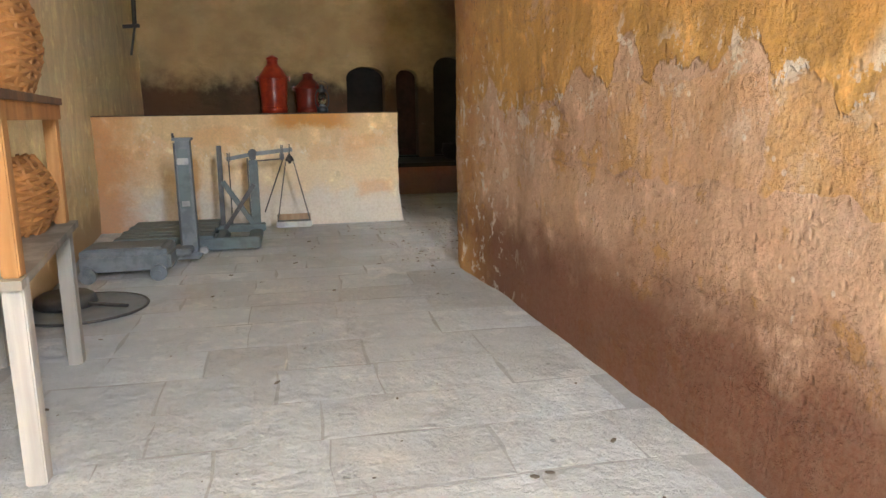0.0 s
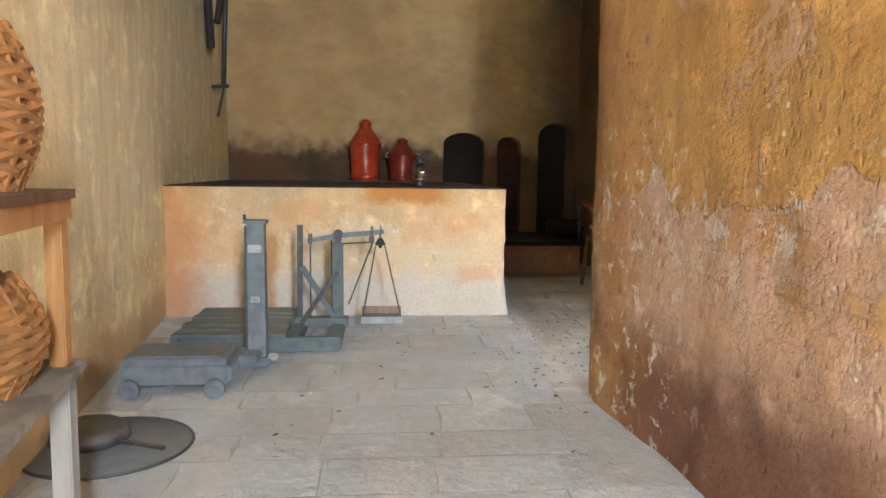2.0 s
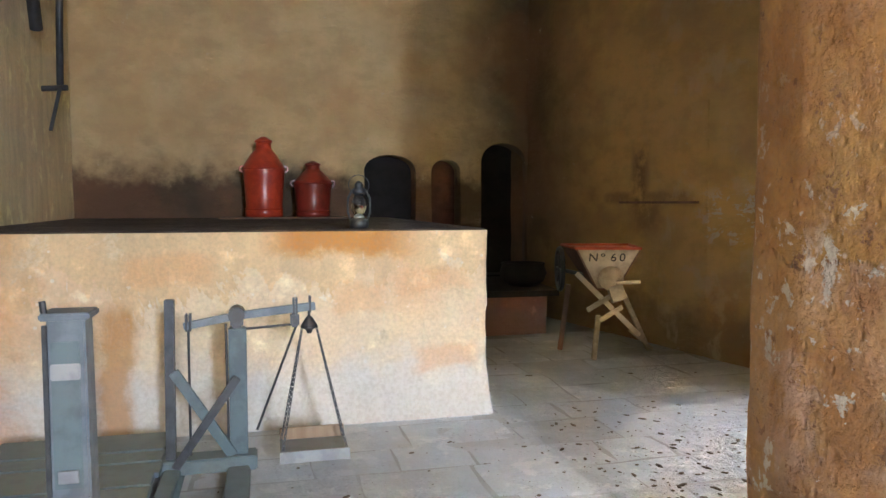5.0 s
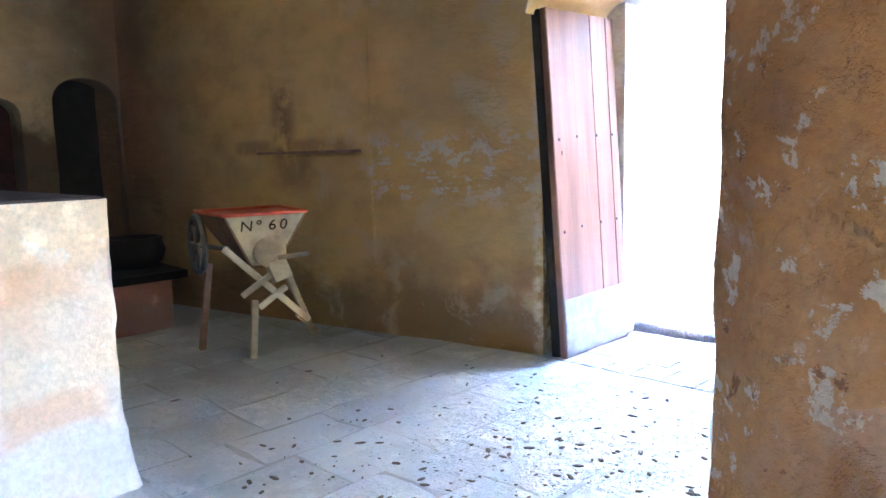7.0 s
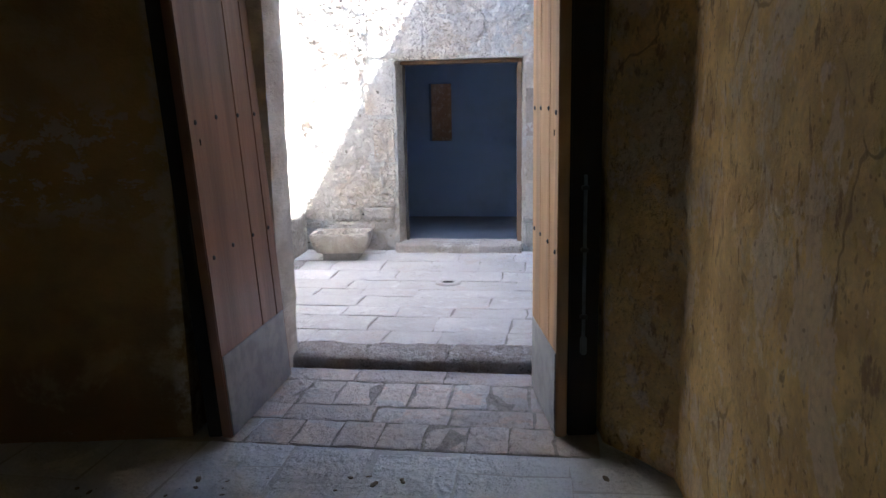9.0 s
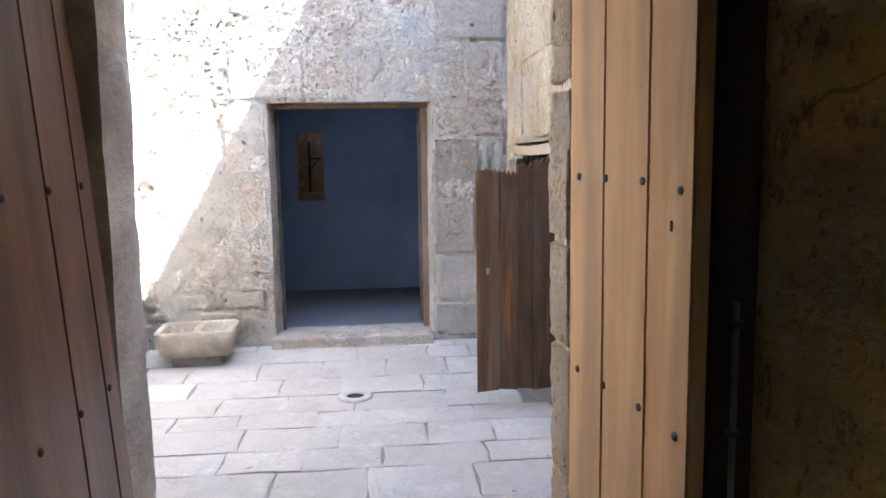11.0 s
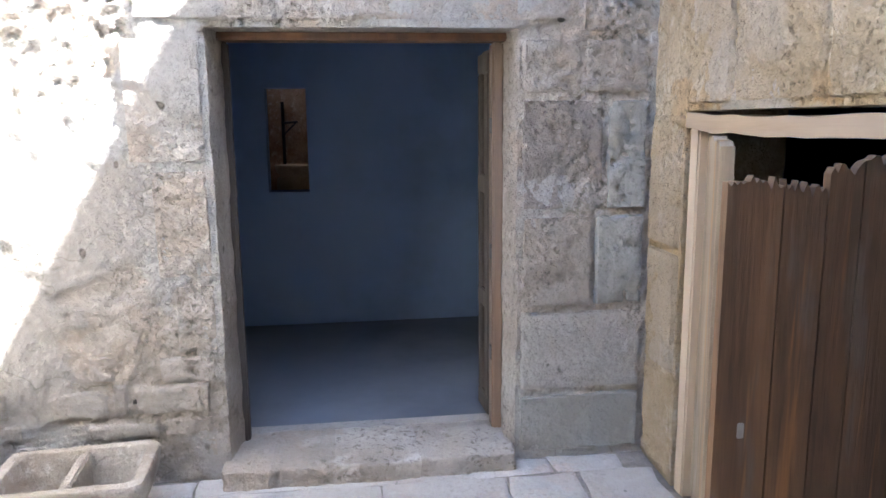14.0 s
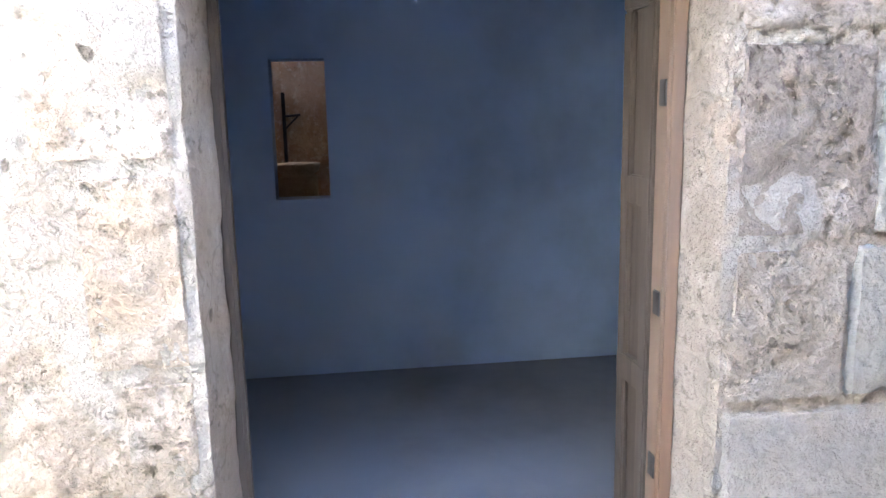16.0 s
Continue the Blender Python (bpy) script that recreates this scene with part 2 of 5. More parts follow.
def stone(name, a, b, c, pits=0.7, scale=1.0, patch=None, own=False, joints=0.0, relief=1.0, soft=0.02, laid=False):
    """Weathered porous volcanic stone with stains, cement patches and pits."""
    m = Nodes(name, 0.93)
    big, mid, fine = m.noise(1.1 * scale, 5, 0.6), m.noise(6 * scale, 6, 0.68), m.noise(45 * scale, 5, 0.7)
    colour = m.mix(m.step(big, 0.36, 0.64), a, b)
    colour = m.mix(m.step(mid, 0.5, 0.7, 0, 0.8), colour, c)
    rough = mid
    if patch:
        tone = m.noise(2.1 * scale, 6, 0.66, m.at((1, 1, 1), (5, 8, 2)), 0.1)
        colour = m.mix(m.step(tone, 0.56, 0.61, 0, 0.75), colour, patch[0])
        skin = m.step(m.noise(1.5 * scale, 6, 0.62, m.at((1, 1, 0.8), (2, 1, 9)), 0.12), 0.535, 0.535 + soft)
        if laid:
            n = m.t.nodes.new("ShaderNodeAttribute")
            n.attribute_name = "skin"
            skin = n.outputs["Fac"]
        colour = m.mix(skin, colour, m.mix(m.step(mid, 0.4, 0.6), patch[1], tuple(v * 0.85 for v in patch[1])))
    if own:
        colour = m.mix(m.math("MULTIPLY", m.chance(), 0.6), colour, (a[0] * 0.62, a[1] * 0.58, a[2] * 0.54))
    colour = m.mix(m.step(fine, 0.42, 0.66, 0, 0.18), colour, tuple(v * 0.5 for v in b))
    sel = m.step(m.noise(2.3 * scale, 4), 0.45, 0.55)
    if patch:
        sel = m.math("MULTIPLY", sel, m.math("SUBTRACT", 1.0, m.math("MULTIPLY", skin, 0.85)))
    hole = m.step(m.noise(32 * scale, 4, 0.65, m.noise_vec(0.01)), 0.36, 0.47)
    deep = m.step(m.cells(4.2 * scale, m.noise_vec(0.035)), 0.055, 0.095)
    sunk = m.math("SUBTRACT", 1.0, deep)
    pock = m.step(m.cells(14 * scale, m.noise_vec(0.05)), 0.07, 0.26)
    pocked = m.math("MULTIPLY", m.math("SUBTRACT", 1.0, pock), m.math("MULTIPLY", m.step(m.noise(3.3 * scale, 4), 0.47, 0.55), sel))
    # pit masks also darken the colour, painting shade inside the holes
    colour = m.mix(m.math("MULTIPLY", pocked, min(1.0, 0.22 * pits)), colour, tuple(v * 0.4 for v in b))
    colour = m.mix(m.math("MULTIPLY", m.math("SUBTRACT", 1.0, hole), m.math("MULTIPLY", sel, 0.65 * pits)), colour, tuple(v * 0.4 for v in b))
    colour = m.mix(m.math("MULTIPLY", sunk, m.math("MULTIPLY", m.step(m.noise(1.7 * scale, 3), 0.48, 0.54), min(1.0, 0.9 * pits))), colour, tuple(v * 0.16 for v in b))
    pepper = m.step(m.noise(70 * scale, 3, 0.6), 0.55, 0.70, 0, 0.16 * pits)
    colour = m.mix(m.math("MULTIPLY", pepper, m.math("ADD", m.math("MULTIPLY", sel, 0.8), 0.2)), colour, tuple(v * 0.42 for v in b))
    lump = m.noise(11 * scale, 7, 0.74)
    gouge = m.math("MULTIPLY", lump, 1.0)
    colour = m.mix(m.step(lump, 0.44, 0.30, 0, 0.28 * pits), colour, tuple(v * 0.6 for v in b))
    colour = m.mix(m.step(m.noise(0.8 * scale, 7, 0.7, m.at((1, 1, 0.6), (9, 4, 1)), 0.3), 0.5, 0.56, 0, 0.5), colour, b)
    bore = m.step(m.cells(2.4 * scale, m.noise_vec(0.012)), 0.050, 0.034)
    colour = m.mix(m.math("MULTIPLY", bore, min(1.0, 0.95 * pits)), colour, tuple(v * 0.10 for v in b))
    crag = m.noise(19 * scale, 8, 0.8, m.noise_vec(0.02), 0.2)
    ridge = m.noise(3.4 * scale, 7, 0.72, m.at((1, 1, 1.3), (4, 4, 4)), 0.4)
    crack = m.step(m.cells(1.3 * scale, m.noise_vec(0.10), "DISTANCE_TO_EDGE"), 0.0, 0.014)
    if joints:
        colour = m.mix(m.math("MULTIPLY", m.math("SUBTRACT", 1.0, crack), joints), colour, tuple(v * 0.35 for v in b))
    return m.done(colour, ((rough, 0.8 * relief, 0.07), (m.math("SUBTRACT", 1.0, pocked), 0.9 * pits * relief, 0.04), (hole, pits * 0.5 * relief, 0.018), (deep, pits * 0.7 * relief, 0.03), (crack, joints, 0.02), (ridge, 0.6 * relief, 0.09), (bore, -0.6 * pits * relief, 0.03), (crag, 0.28 * relief, 0.022), (gouge, 0.6 * relief, 0.045), (fine, 0.2 * relief, 0.006)))


def noise_vec(self, amount):
    n = self.t.nodes.new("ShaderNodeTexNoise")
    n.inputs["Scale"].default_value = 7
    self.put(n.inputs["Vector"], self.p)
    v = self.t.nodes.new("ShaderNodeVectorMath")
    v.operation = "MULTIPLY_ADD"
    self.put(v.inputs[0], n.outputs["Color"])
    v.inputs[1].default_value = (amount * 4,) * 3
    self.put(v.inputs[2], self.p)
    return v.outputs[0]


def masonry(self):
    """Coursed blocks telegraphing through the coat of a wall that runs along y: a tone for each block, and the joints."""
    p = self.noise_vec(0.035)
    sep = self.t.nodes.new("ShaderNodeSeparateXYZ")
    self.put(sep.inputs[0], p)
    com = self.t.nodes.new("ShaderNodeCombineXYZ")
    self.put(com.inputs[0], self.math("SUBTRACT", sep.outputs[1], 2.70))
    self.put(com.inputs[1], self.math("SUBTRACT", sep.outputs[2], 0.27))
    n = self.t.nodes.new("ShaderNodeTexBrick")
    self.put(n.inputs["Vector"], com.outputs[0])
    n.inputs["Color1"].default_value, n.inputs["Color2"].default_value, n.inputs["Mortar"].default_value = (0, 0, 0, 1), (1, 1, 1, 1), (0, 0, 0, 1)
    n.inputs["Scale"].default_value, n.inputs["Mortar Size"].default_value, n.inputs["Mortar Smooth"].default_value = 1.0, 0.012, 0.4
    n.inputs["Brick Width"].default_value, n.inputs["Row Height"].default_value = 0.62, 0.43
    return n.outputs["Color"], n.outputs["Fac"]


Nodes.noise_vec = noise_vec
Nodes.masonry = masonry


def wood(name, a, b, along=2, rough=0.75, grey=None):
    m = Nodes(name, rough)
    m.local()
    k = [15.0, 15.0, 15.0]
    k[along] = 1.1
    grain = m.noise(1.0, 6, 0.65, m.at(k), 0.5)
    k2 = [5.0, 5.0, 5.0]
    k2[along] = 0.5
    broad = m.noise(1.0, 3, 0.5, m.at(k2, (3, 1, 2)))
    colour = m.mix(m.step(grain, 0.25, 0.75), a, b)
    colour = m.mix(m.step(broad, 0.42, 0.62, 0, 0.7), colour, grey or tuple(v * 0.5 for v in b))
    colour = m.mix(m.math("MULTIPLY", m.chance(), 0.35), colour, tuple(v * 0.55 for v in a))
    return m.done(colour, ((grain, 0.45, 0.006), (m.noise(60), 0.15, 0.003)))


def worn(name, colour_a, colour_b, rough=0.6, metal=0.0, dust=(0.42, 0.43, 0.44), dusty=0.5):
    """Painted or bare metal with dust lying on what faces up and wear in spots."""
    m = Nodes(name, rough, metal)
    n1, n2 = m.noise(9, 5, 0.6), m.noise(60, 4)
    colour = m.mix(m.step(n1, 0.4, 0.65), colour_a, colour_b)
    up = m.t.nodes.new("ShaderNodeSeparateXYZ")
    m.put(up.inputs[0], m.geo.outputs["Normal"])
    lying = m.math("MULTIPLY", m.step(up.outputs[2], 0.2, 0.9, 0.25, 1.0), m.step(n1, 0.3, 0.6, dusty * 0.5, dusty))
    return m.done(m.mix(lying, colour, dust), ((n1, 0.2, 0.006), (n2, 0.2, 0.002)), m.math("MAXIMUM", lying, rough))


def plain(name, colour, rough=0.6, metal=0.0, scale=8):
    m = Nodes(name, rough, metal)
    n = m.noise(scale, 5, 0.6)
    return m.done(m.mix(m.step(n, 0.35, 0.7), colour, tuple(v * 0.6 for v in colour)), ((m.noise(50), 0.15, 0.004),))


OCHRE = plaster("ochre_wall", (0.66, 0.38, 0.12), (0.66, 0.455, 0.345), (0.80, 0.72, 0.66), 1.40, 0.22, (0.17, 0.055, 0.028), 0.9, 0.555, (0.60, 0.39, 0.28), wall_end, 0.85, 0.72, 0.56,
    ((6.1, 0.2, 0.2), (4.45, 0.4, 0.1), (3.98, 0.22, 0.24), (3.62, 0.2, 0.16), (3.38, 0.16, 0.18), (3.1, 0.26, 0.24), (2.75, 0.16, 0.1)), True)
YELLOW = plaster("yellow_wall", (0.82, 0.68, 0.42), (0.80, 0.63, 0.36), (0.82, 0.78, 0.66), 0.8, 0.6, (0.5, 0.33, 0.18), 0.6, 0.58, None, None, 0.45, 0.8)
CREAM = plaster("cream_front", (0.76, 0.57, 0.34), (0.78, 0.65, 0.46), (0.82, 0.76, 0.66), 1.0, 0.7, (0.70, 0.69, 0.67), 0.15, 0.62, (0.74, 0.52, 0.32), rust_and_shadow, 0.62, 0.86, 0.6)


def sooty(name, base, soot_shade_at, extra=None):
    """Tan plaster blackened by old cooking smoke, with corner shade painted in by the same mask."""
    m = Nodes(name, 0.95)
    big, mid, fine = m.noise(1.0, 5), m.noise(3.2, 7, 0.66, m.at((0.8, 0.8, 1.25))), m.noise(40, 4)
    colour = m.mix(m.step(mid, 0.4, 0.66), base, tuple(v * 0.8 for v in base))
    colour = m.mix(m.step(big, 0.42, 0.62, 0, 0.6), colour, (0.46, 0.31, 0.15))
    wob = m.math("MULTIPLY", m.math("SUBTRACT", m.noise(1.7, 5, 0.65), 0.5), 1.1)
    f = soot_shade_at(m, wob)
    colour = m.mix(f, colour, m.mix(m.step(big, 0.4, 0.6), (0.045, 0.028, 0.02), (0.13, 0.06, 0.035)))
    pale = m.step(m.noise(9, 5, 0.7), 0.66, 0.72, 0, 0.5)
    colour = m.mix(pale, colour, (0.55, 0.48, 0.36))
    if extra:
        colour = extra(m, colour, mid, big)
    return m.done(colour, ((mid, 0.9, 0.05), (m.noise(8, 7, 0.7, m.at((0.7, 0.7, 1.6)), 0.3), 0.4, 0.03), (fine, 0.25, 0.008)))


def far_soot_shade(m, wob):
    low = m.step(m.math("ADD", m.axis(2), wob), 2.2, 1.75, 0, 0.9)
    # shade of the right-hand corner, painted in with the soot colour
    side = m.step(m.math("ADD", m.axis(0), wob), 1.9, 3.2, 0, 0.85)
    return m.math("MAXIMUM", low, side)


def east_soot_shade(m, wob):
    # deep paints the far corner's shade; foot darkens towards the floor
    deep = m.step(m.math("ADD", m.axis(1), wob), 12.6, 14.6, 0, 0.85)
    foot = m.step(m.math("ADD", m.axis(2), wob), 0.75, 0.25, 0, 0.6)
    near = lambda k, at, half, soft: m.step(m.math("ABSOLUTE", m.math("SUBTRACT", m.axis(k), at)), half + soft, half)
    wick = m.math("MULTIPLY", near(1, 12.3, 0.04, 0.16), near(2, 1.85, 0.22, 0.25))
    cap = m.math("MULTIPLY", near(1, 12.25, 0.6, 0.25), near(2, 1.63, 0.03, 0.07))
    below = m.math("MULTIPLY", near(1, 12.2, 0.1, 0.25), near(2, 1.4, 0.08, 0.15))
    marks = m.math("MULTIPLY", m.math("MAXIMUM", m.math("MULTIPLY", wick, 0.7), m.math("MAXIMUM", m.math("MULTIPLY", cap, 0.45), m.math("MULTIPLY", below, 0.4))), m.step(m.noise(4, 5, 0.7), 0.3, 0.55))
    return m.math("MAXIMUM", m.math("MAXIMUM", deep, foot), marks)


def flaking(m, colour, mid, big):
    """White flakes at breast height near the door, a pale worn corner, and bare grey stone outside."""
    near = lambda k, at, half, soft: m.step(m.math("ABSOLUTE", m.math("SUBTRACT", m.axis(k), at)), half + soft, half)
    chips = m.step(m.noise(5.5, 8, 0.74, m.at((1, 1, 1.7)), 0.3), 0.53, 0.555)
    line = m.math("MULTIPLY", chips, m.math("MULTIPLY", near(1, 10.6, 0.5, 0.5), near(2, 1.42, 0.16, 0.2)))
    colour = m.mix(line, colour, (0.66, 0.60, 0.48))
    broad = m.math("MULTIPLY", m.step(m.noise(2.3, 6, 0.65, m.at((1, 1, 1), (3, 3, 3)), 0.3), 0.52, 0.62, 0, 0.5), m.step(m.axis(1), 12.6, 11.6))
    colour = m.mix(broad, colour, (0.60, 0.47, 0.28))
    worn_edge = m.math("MULTIPLY", near(1, 9.80, 0.02, 0.06), m.step(m.axis(0), 4.4, 4.3))
    colour = m.mix(m.math("MULTIPLY", worn_edge, m.step(m.noise(6, 5, 0.7), 0.42, 0.58)), colour, (0.64, 0.54, 0.38))
    grey = m.mix(m.step(mid, 0.4, 0.62), (0.70, 0.66, 0.60), (0.50, 0.45, 0.40))
    return m.mix(m.step(m.axis(0), 5.08, 5.12), colour, grey)


FAR = sooty("far_wall", (0.60, 0.45, 0.24), far_soot_shade)
EAST = sooty("east_wall", (0.66, 0.43, 0.16), east_soot_shade, flaking)
ASH = stone("ash_top", (0.10, 0.07, 0.055), (0.06, 0.04, 0.03), (0.18, 0.14, 0.11), 0.3, 1.5)
NEAR_BLACK = plain("soot", (0.016, 0.013, 0.011), 0.97)
GREYS = ((0.55, 0.47, 0.39), (0.53, 0.53, 0.515))
TANS = ((0.52, 0.36, 0.19), (0.56, 0.51, 0.44))
SILLAR = stone("sillar", (0.63, 0.60, 0.555), (0.43, 0.385, 0.335), (0.76, 0.74, 0.70), 1.0, 1.0, GREYS, False, 0.3, 1.3, 0.02, True)
SILLAR_WARM = stone("sillar_warm", (0.65, 0.56, 0.42), (0.42, 0.33, 0.21), (0.77, 0.71, 0.60), 1.0, 1.0, TANS, False, 0.3, 1.3, 0.02, True)
SILLAR_BLOCK = stone("sillar_block", (0.64, 0.61, 0.57), (0.44, 0.395, 0.345), (0.76, 0.74, 0.70), 1.0, 1.0, GREYS, True, 0.0, 1.3, 0.04, True)
WARM_BLOCK = stone("warm_block", (0.65, 0.56, 0.42), (0.42, 0.33, 0.21), (0.76, 0.70, 0.59), 1.0, 1.0, TANS, True, 0.0, 1.3, 0.04, True)
SILLAR_DARK = stone("sillar_dark", (0.50, 0.47, 0.45), (0.37, 0.33, 0.305), (0.60, 0.57, 0.54), 1.0, 1.1, GREYS, True, 0.0, 1.3, 0.04, True)
STEP = stone("step_stone", (0.62, 0.60, 0.585), (0.36, 0.30, 0.26), (0.72, 0.71, 0.70), 1.3, 1.6, None, True, 0.0, 1.4)
CEMENT = stone("cement_patch", (0.36, 0.365, 0.35), (0.29, 0.29, 0.275), (0.44, 0.435, 0.415), 0.6, 1.3, None, False, 0.0, 0.8)
JAMB_BLOCK = stone("jamb_block", (0.76, 0.64, 0.50), (0.50, 0.36, 0.24), (0.88, 0.83, 0.76), 1.3, 1.5, None, True, 0.0, 1.2)
JAMB = stone("jamb_stone", (0.60, 0.46, 0.33), (0.42, 0.27, 0.17), (0.74, 0.68, 0.58), 0.7, 1.6)
FLAG = stone("flagstone", (0.68, 0.73, 0.79), (0.56, 0.61, 0.67), (0.84, 0.87, 0.90), 0.55, 1.4, ((0.86, 0.88, 0.91), (0.63, 0.68, 0.74)), True, 0.0, 0.75, 0.15)
DUST = stone("floor_dust", (0.46, 0.48, 0.51), (0.38, 0.40, 0.43), (0.53, 0.55, 0.57), 0.2, 2, None, False, 0.0, 0.4)
PAVER = stone("paver", (0.49, 0.48, 0.465), (0.40, 0.385, 0.37), (0.57, 0.56, 0.545), 0.5, 1.2, ((0.46, 0.395, 0.36), (0.45, 0.45, 0.455)), True, 0.0, 0.5, 0.1)
MORTAR = stone("paving_joint", (0.33, 0.31, 0.29), (0.24, 0.22, 0.20), (0.4, 0.38, 0.36), 0.4, 2)
BRICK = stone("brick", (0.55, 0.485, 0.45), (0.47, 0.43, 0.41), (0.62, 0.60, 0.58), 0.4, 2.2, ((0.60, 0.46, 0.40), (0.50, 0.50, 0.51)), True, 0.0, 0.7)
TROUGH = stone("trough_stone", (0.62, 0.575, 0.505), (0.49, 0.425, 0.35), (0.72, 0.69, 0.645), 0.45, 3)
SHADED_EDGE = wood("shaded_edge_black", (0.035, 0.028, 0.024), (0.022, 0.018, 0.016), 2, 0.8)
WARM_POST = wood("warm_post_wood", (0.25, 0.165, 0.115), (0.16, 0.11, 0.08), 2, 0.8, (0.17, 0.14, 0.12))
NICHE_BROWN = plain("niche_red_brown", (0.075, 0.03, 0.022), 0.97)
EARTH = stone("outer_ground", (0.42, 0.40, 0.36), (0.34, 0.32, 0.28), (0.48, 0.46, 0.42), 0.3, 0.5)
RED_BLOCK = plaster("red_block", (0.34, 0.12, 0.08), (0.36, 0.15, 0.10), (0.42, 0.26, 0.2), 0.6, 0.3, (0.2, 0.12, 0.1), 0.3, 0.7)
def rotten_wood(name, a, b, grey, streak):
    """Grey weathered planks, near black in the grain, with brighter rubbed streaks."""
    m = Nodes(name, 0.8)
    m.local()
    fine = m.noise(1.0, 7, 0.7, m.at((26, 26, 1.1)), 0.6)
    mid = m.noise(1.0, 5, 0.65, m.at((5, 5, 0.8), (2, 7, 1)), 0.3)
    broad = m.noise(1.0, 4, 0.6, m.at((7, 7, 1.3), (5, 3, 2)))
    colour = m.mix(m.step(mid, 0.32, 0.66), a, b)
    colour = m.mix(m.step(broad, 0.52, 0.66, 0, 0.8), colour, grey)
    colour = m.mix(m.math("MULTIPLY", m.step(m.noise(1.0, 4, 0.6, m.at((9, 9, 0.5), (8, 1, 4))), 0.57, 0.66), m.step(fine, 0.35, 0.55, 0.3, 0.9)), colour, streak)
    colour = m.mix(m.step(fine, 0.48, 0.34, 0, 0.4), colour, tuple(v * 0.35 for v in b))
    colour = m.mix(m.math("MULTIPLY", m.chance(), 0.4), colour, tuple(v * 0.5 for v in b))
    return m.done(colour, ((fine, 0.8, 0.006), (mid, 0.5, 0.012)))


GATE_WOOD = rotten_wood("gate_wood", (0.19, 0.11, 0.06), (0.075, 0.05, 0.034), (0.14, 0.12, 0.10), (0.36, 0.18, 0.07))
PALE_GATE = rotten_wood("pale_gate_wood", (0.38, 0.32, 0.24), (0.24, 0.19, 0.14), (0.36, 0.34, 0.30), (0.42, 0.27, 0.14))
POST_WOOD = wood("post_wood", (0.115, 0.095, 0.08), (0.06, 0.05, 0.043), 2, 0.8, (0.10, 0.095, 0.09))
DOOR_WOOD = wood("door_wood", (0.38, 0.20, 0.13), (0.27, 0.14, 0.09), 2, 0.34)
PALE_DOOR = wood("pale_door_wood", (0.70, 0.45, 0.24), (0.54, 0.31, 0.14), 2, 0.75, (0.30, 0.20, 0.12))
OLD_WOOD = wood("old_wood", (0.22, 0.115, 0.055), (0.11, 0.06, 0.036), 2, 0.7, (0.06, 0.05, 0.045))
GREY_WOOD = wood("grey_wood", (0.36, 0.33, 0.29), (0.25, 0.22, 0.19))
TABLE_WOOD = wood("table_wood", (0.52, 0.27, 0.10), (0.38, 0.18, 0.06))
TABLE_LEG = wood("table_leg_wood", (0.50, 0.49, 0.47), (0.36, 0.34, 0.32))
TAN_WOOD = wood("tan_wood", (0.62, 0.50, 0.36), (0.48, 0.37, 0.25), 2, 0.8, (0.42, 0.36, 0.3))
FRAME_WOOD = wood("frame_wood", (0.40, 0.30, 0.21), (0.28, 0.19, 0.12))
STEEL = worn("grey_steel", (0.16, 0.19, 0.22), (0.10, 0.12, 0.145), 0.55, 0.2, (0.32, 0.345, 0.37), 0.3)
DARK_IRON = worn("dark_iron", (0.07, 0.075, 0.08), (0.04, 0.04, 0.045), 0.5, 0.6, (0.3, 0.3, 0.31), 0.3)
TEAL = worn("grey_green_paint", (0.12, 0.165, 0.18), (0.08, 0.11, 0.125), 0.6, 0.0, (0.30, 0.33, 0.35), 0.28)
SHEET = worn("sheet_metal", (0.36, 0.37, 0.38), (0.26, 0.27, 0.29), 0.5, 0.5, (0.46, 0.46, 0.46), 0.4)
RED_GLAZE = worn("red_enamel", (0.52, 0.055, 0.022), (0.38, 0.035, 0.018), 0.28, 0.0, (0.3, 0.12, 0.08), 0.12)
DARK_RED = worn("dark_red_enamel", (0.26, 0.03, 0.018), (0.18, 0.022, 0.014), 0.32, 0.0, (0.2, 0.09, 0.06), 0.12)
HOPPER_RED = worn("red_paint", (0.62, 0.10, 0.03), (0.5, 0.07, 0.02), 0.55, 0.0, (0.5, 0.2, 0.12), 0.2)
HOPPER_CREAM = worn("cream_paint", (0.58, 0.49, 0.32), (0.42, 0.34, 0.22), 0.65, 0.0, (0.4, 0.34, 0.26), 0.25)
HOPPER_BROWN = worn("brown_paint", (0.22, 0.12, 0.08), (0.15, 0.08, 0.05), 0.7, 0.0, (0.3, 0.22, 0.16), 0.25)
INK = plain("black_lettering", (0.03, 0.025, 0.02), 0.7)
WICKER = wood("wicker", (0.50, 0.24, 0.08), (0.33, 0.14, 0.04))
# blue haze over the dark doorway, put into the wall colour
HAZE_BLUE = plain("haze_blue_wall", (0.33, 0.47, 0.72), 0.9, 0.0, 0.6)
DARK_FLOOR = plain("dark_floor", (0.21, 0.24, 0.29), 0.9, 0.0, 0.6)
RUST = plain("rust_stain", (0.50, 0.19, 0.045), 0.95)
DEBRIS = plain("dark_litter", (0.17, 0.14, 0.11), 0.95)


# ---- building helpers ----
def part(name, bm, material, parent=None, label=""):
    me = bpy.data.meshes.new(name)
    bm.normal_update()
    bm.to_mesh(me)
    bm.free()
    me.materials.append(material)
    ob = new(name, me)
    if parent:
        ob.parent = parent
    if label:
        ob["label"] = label
    return ob


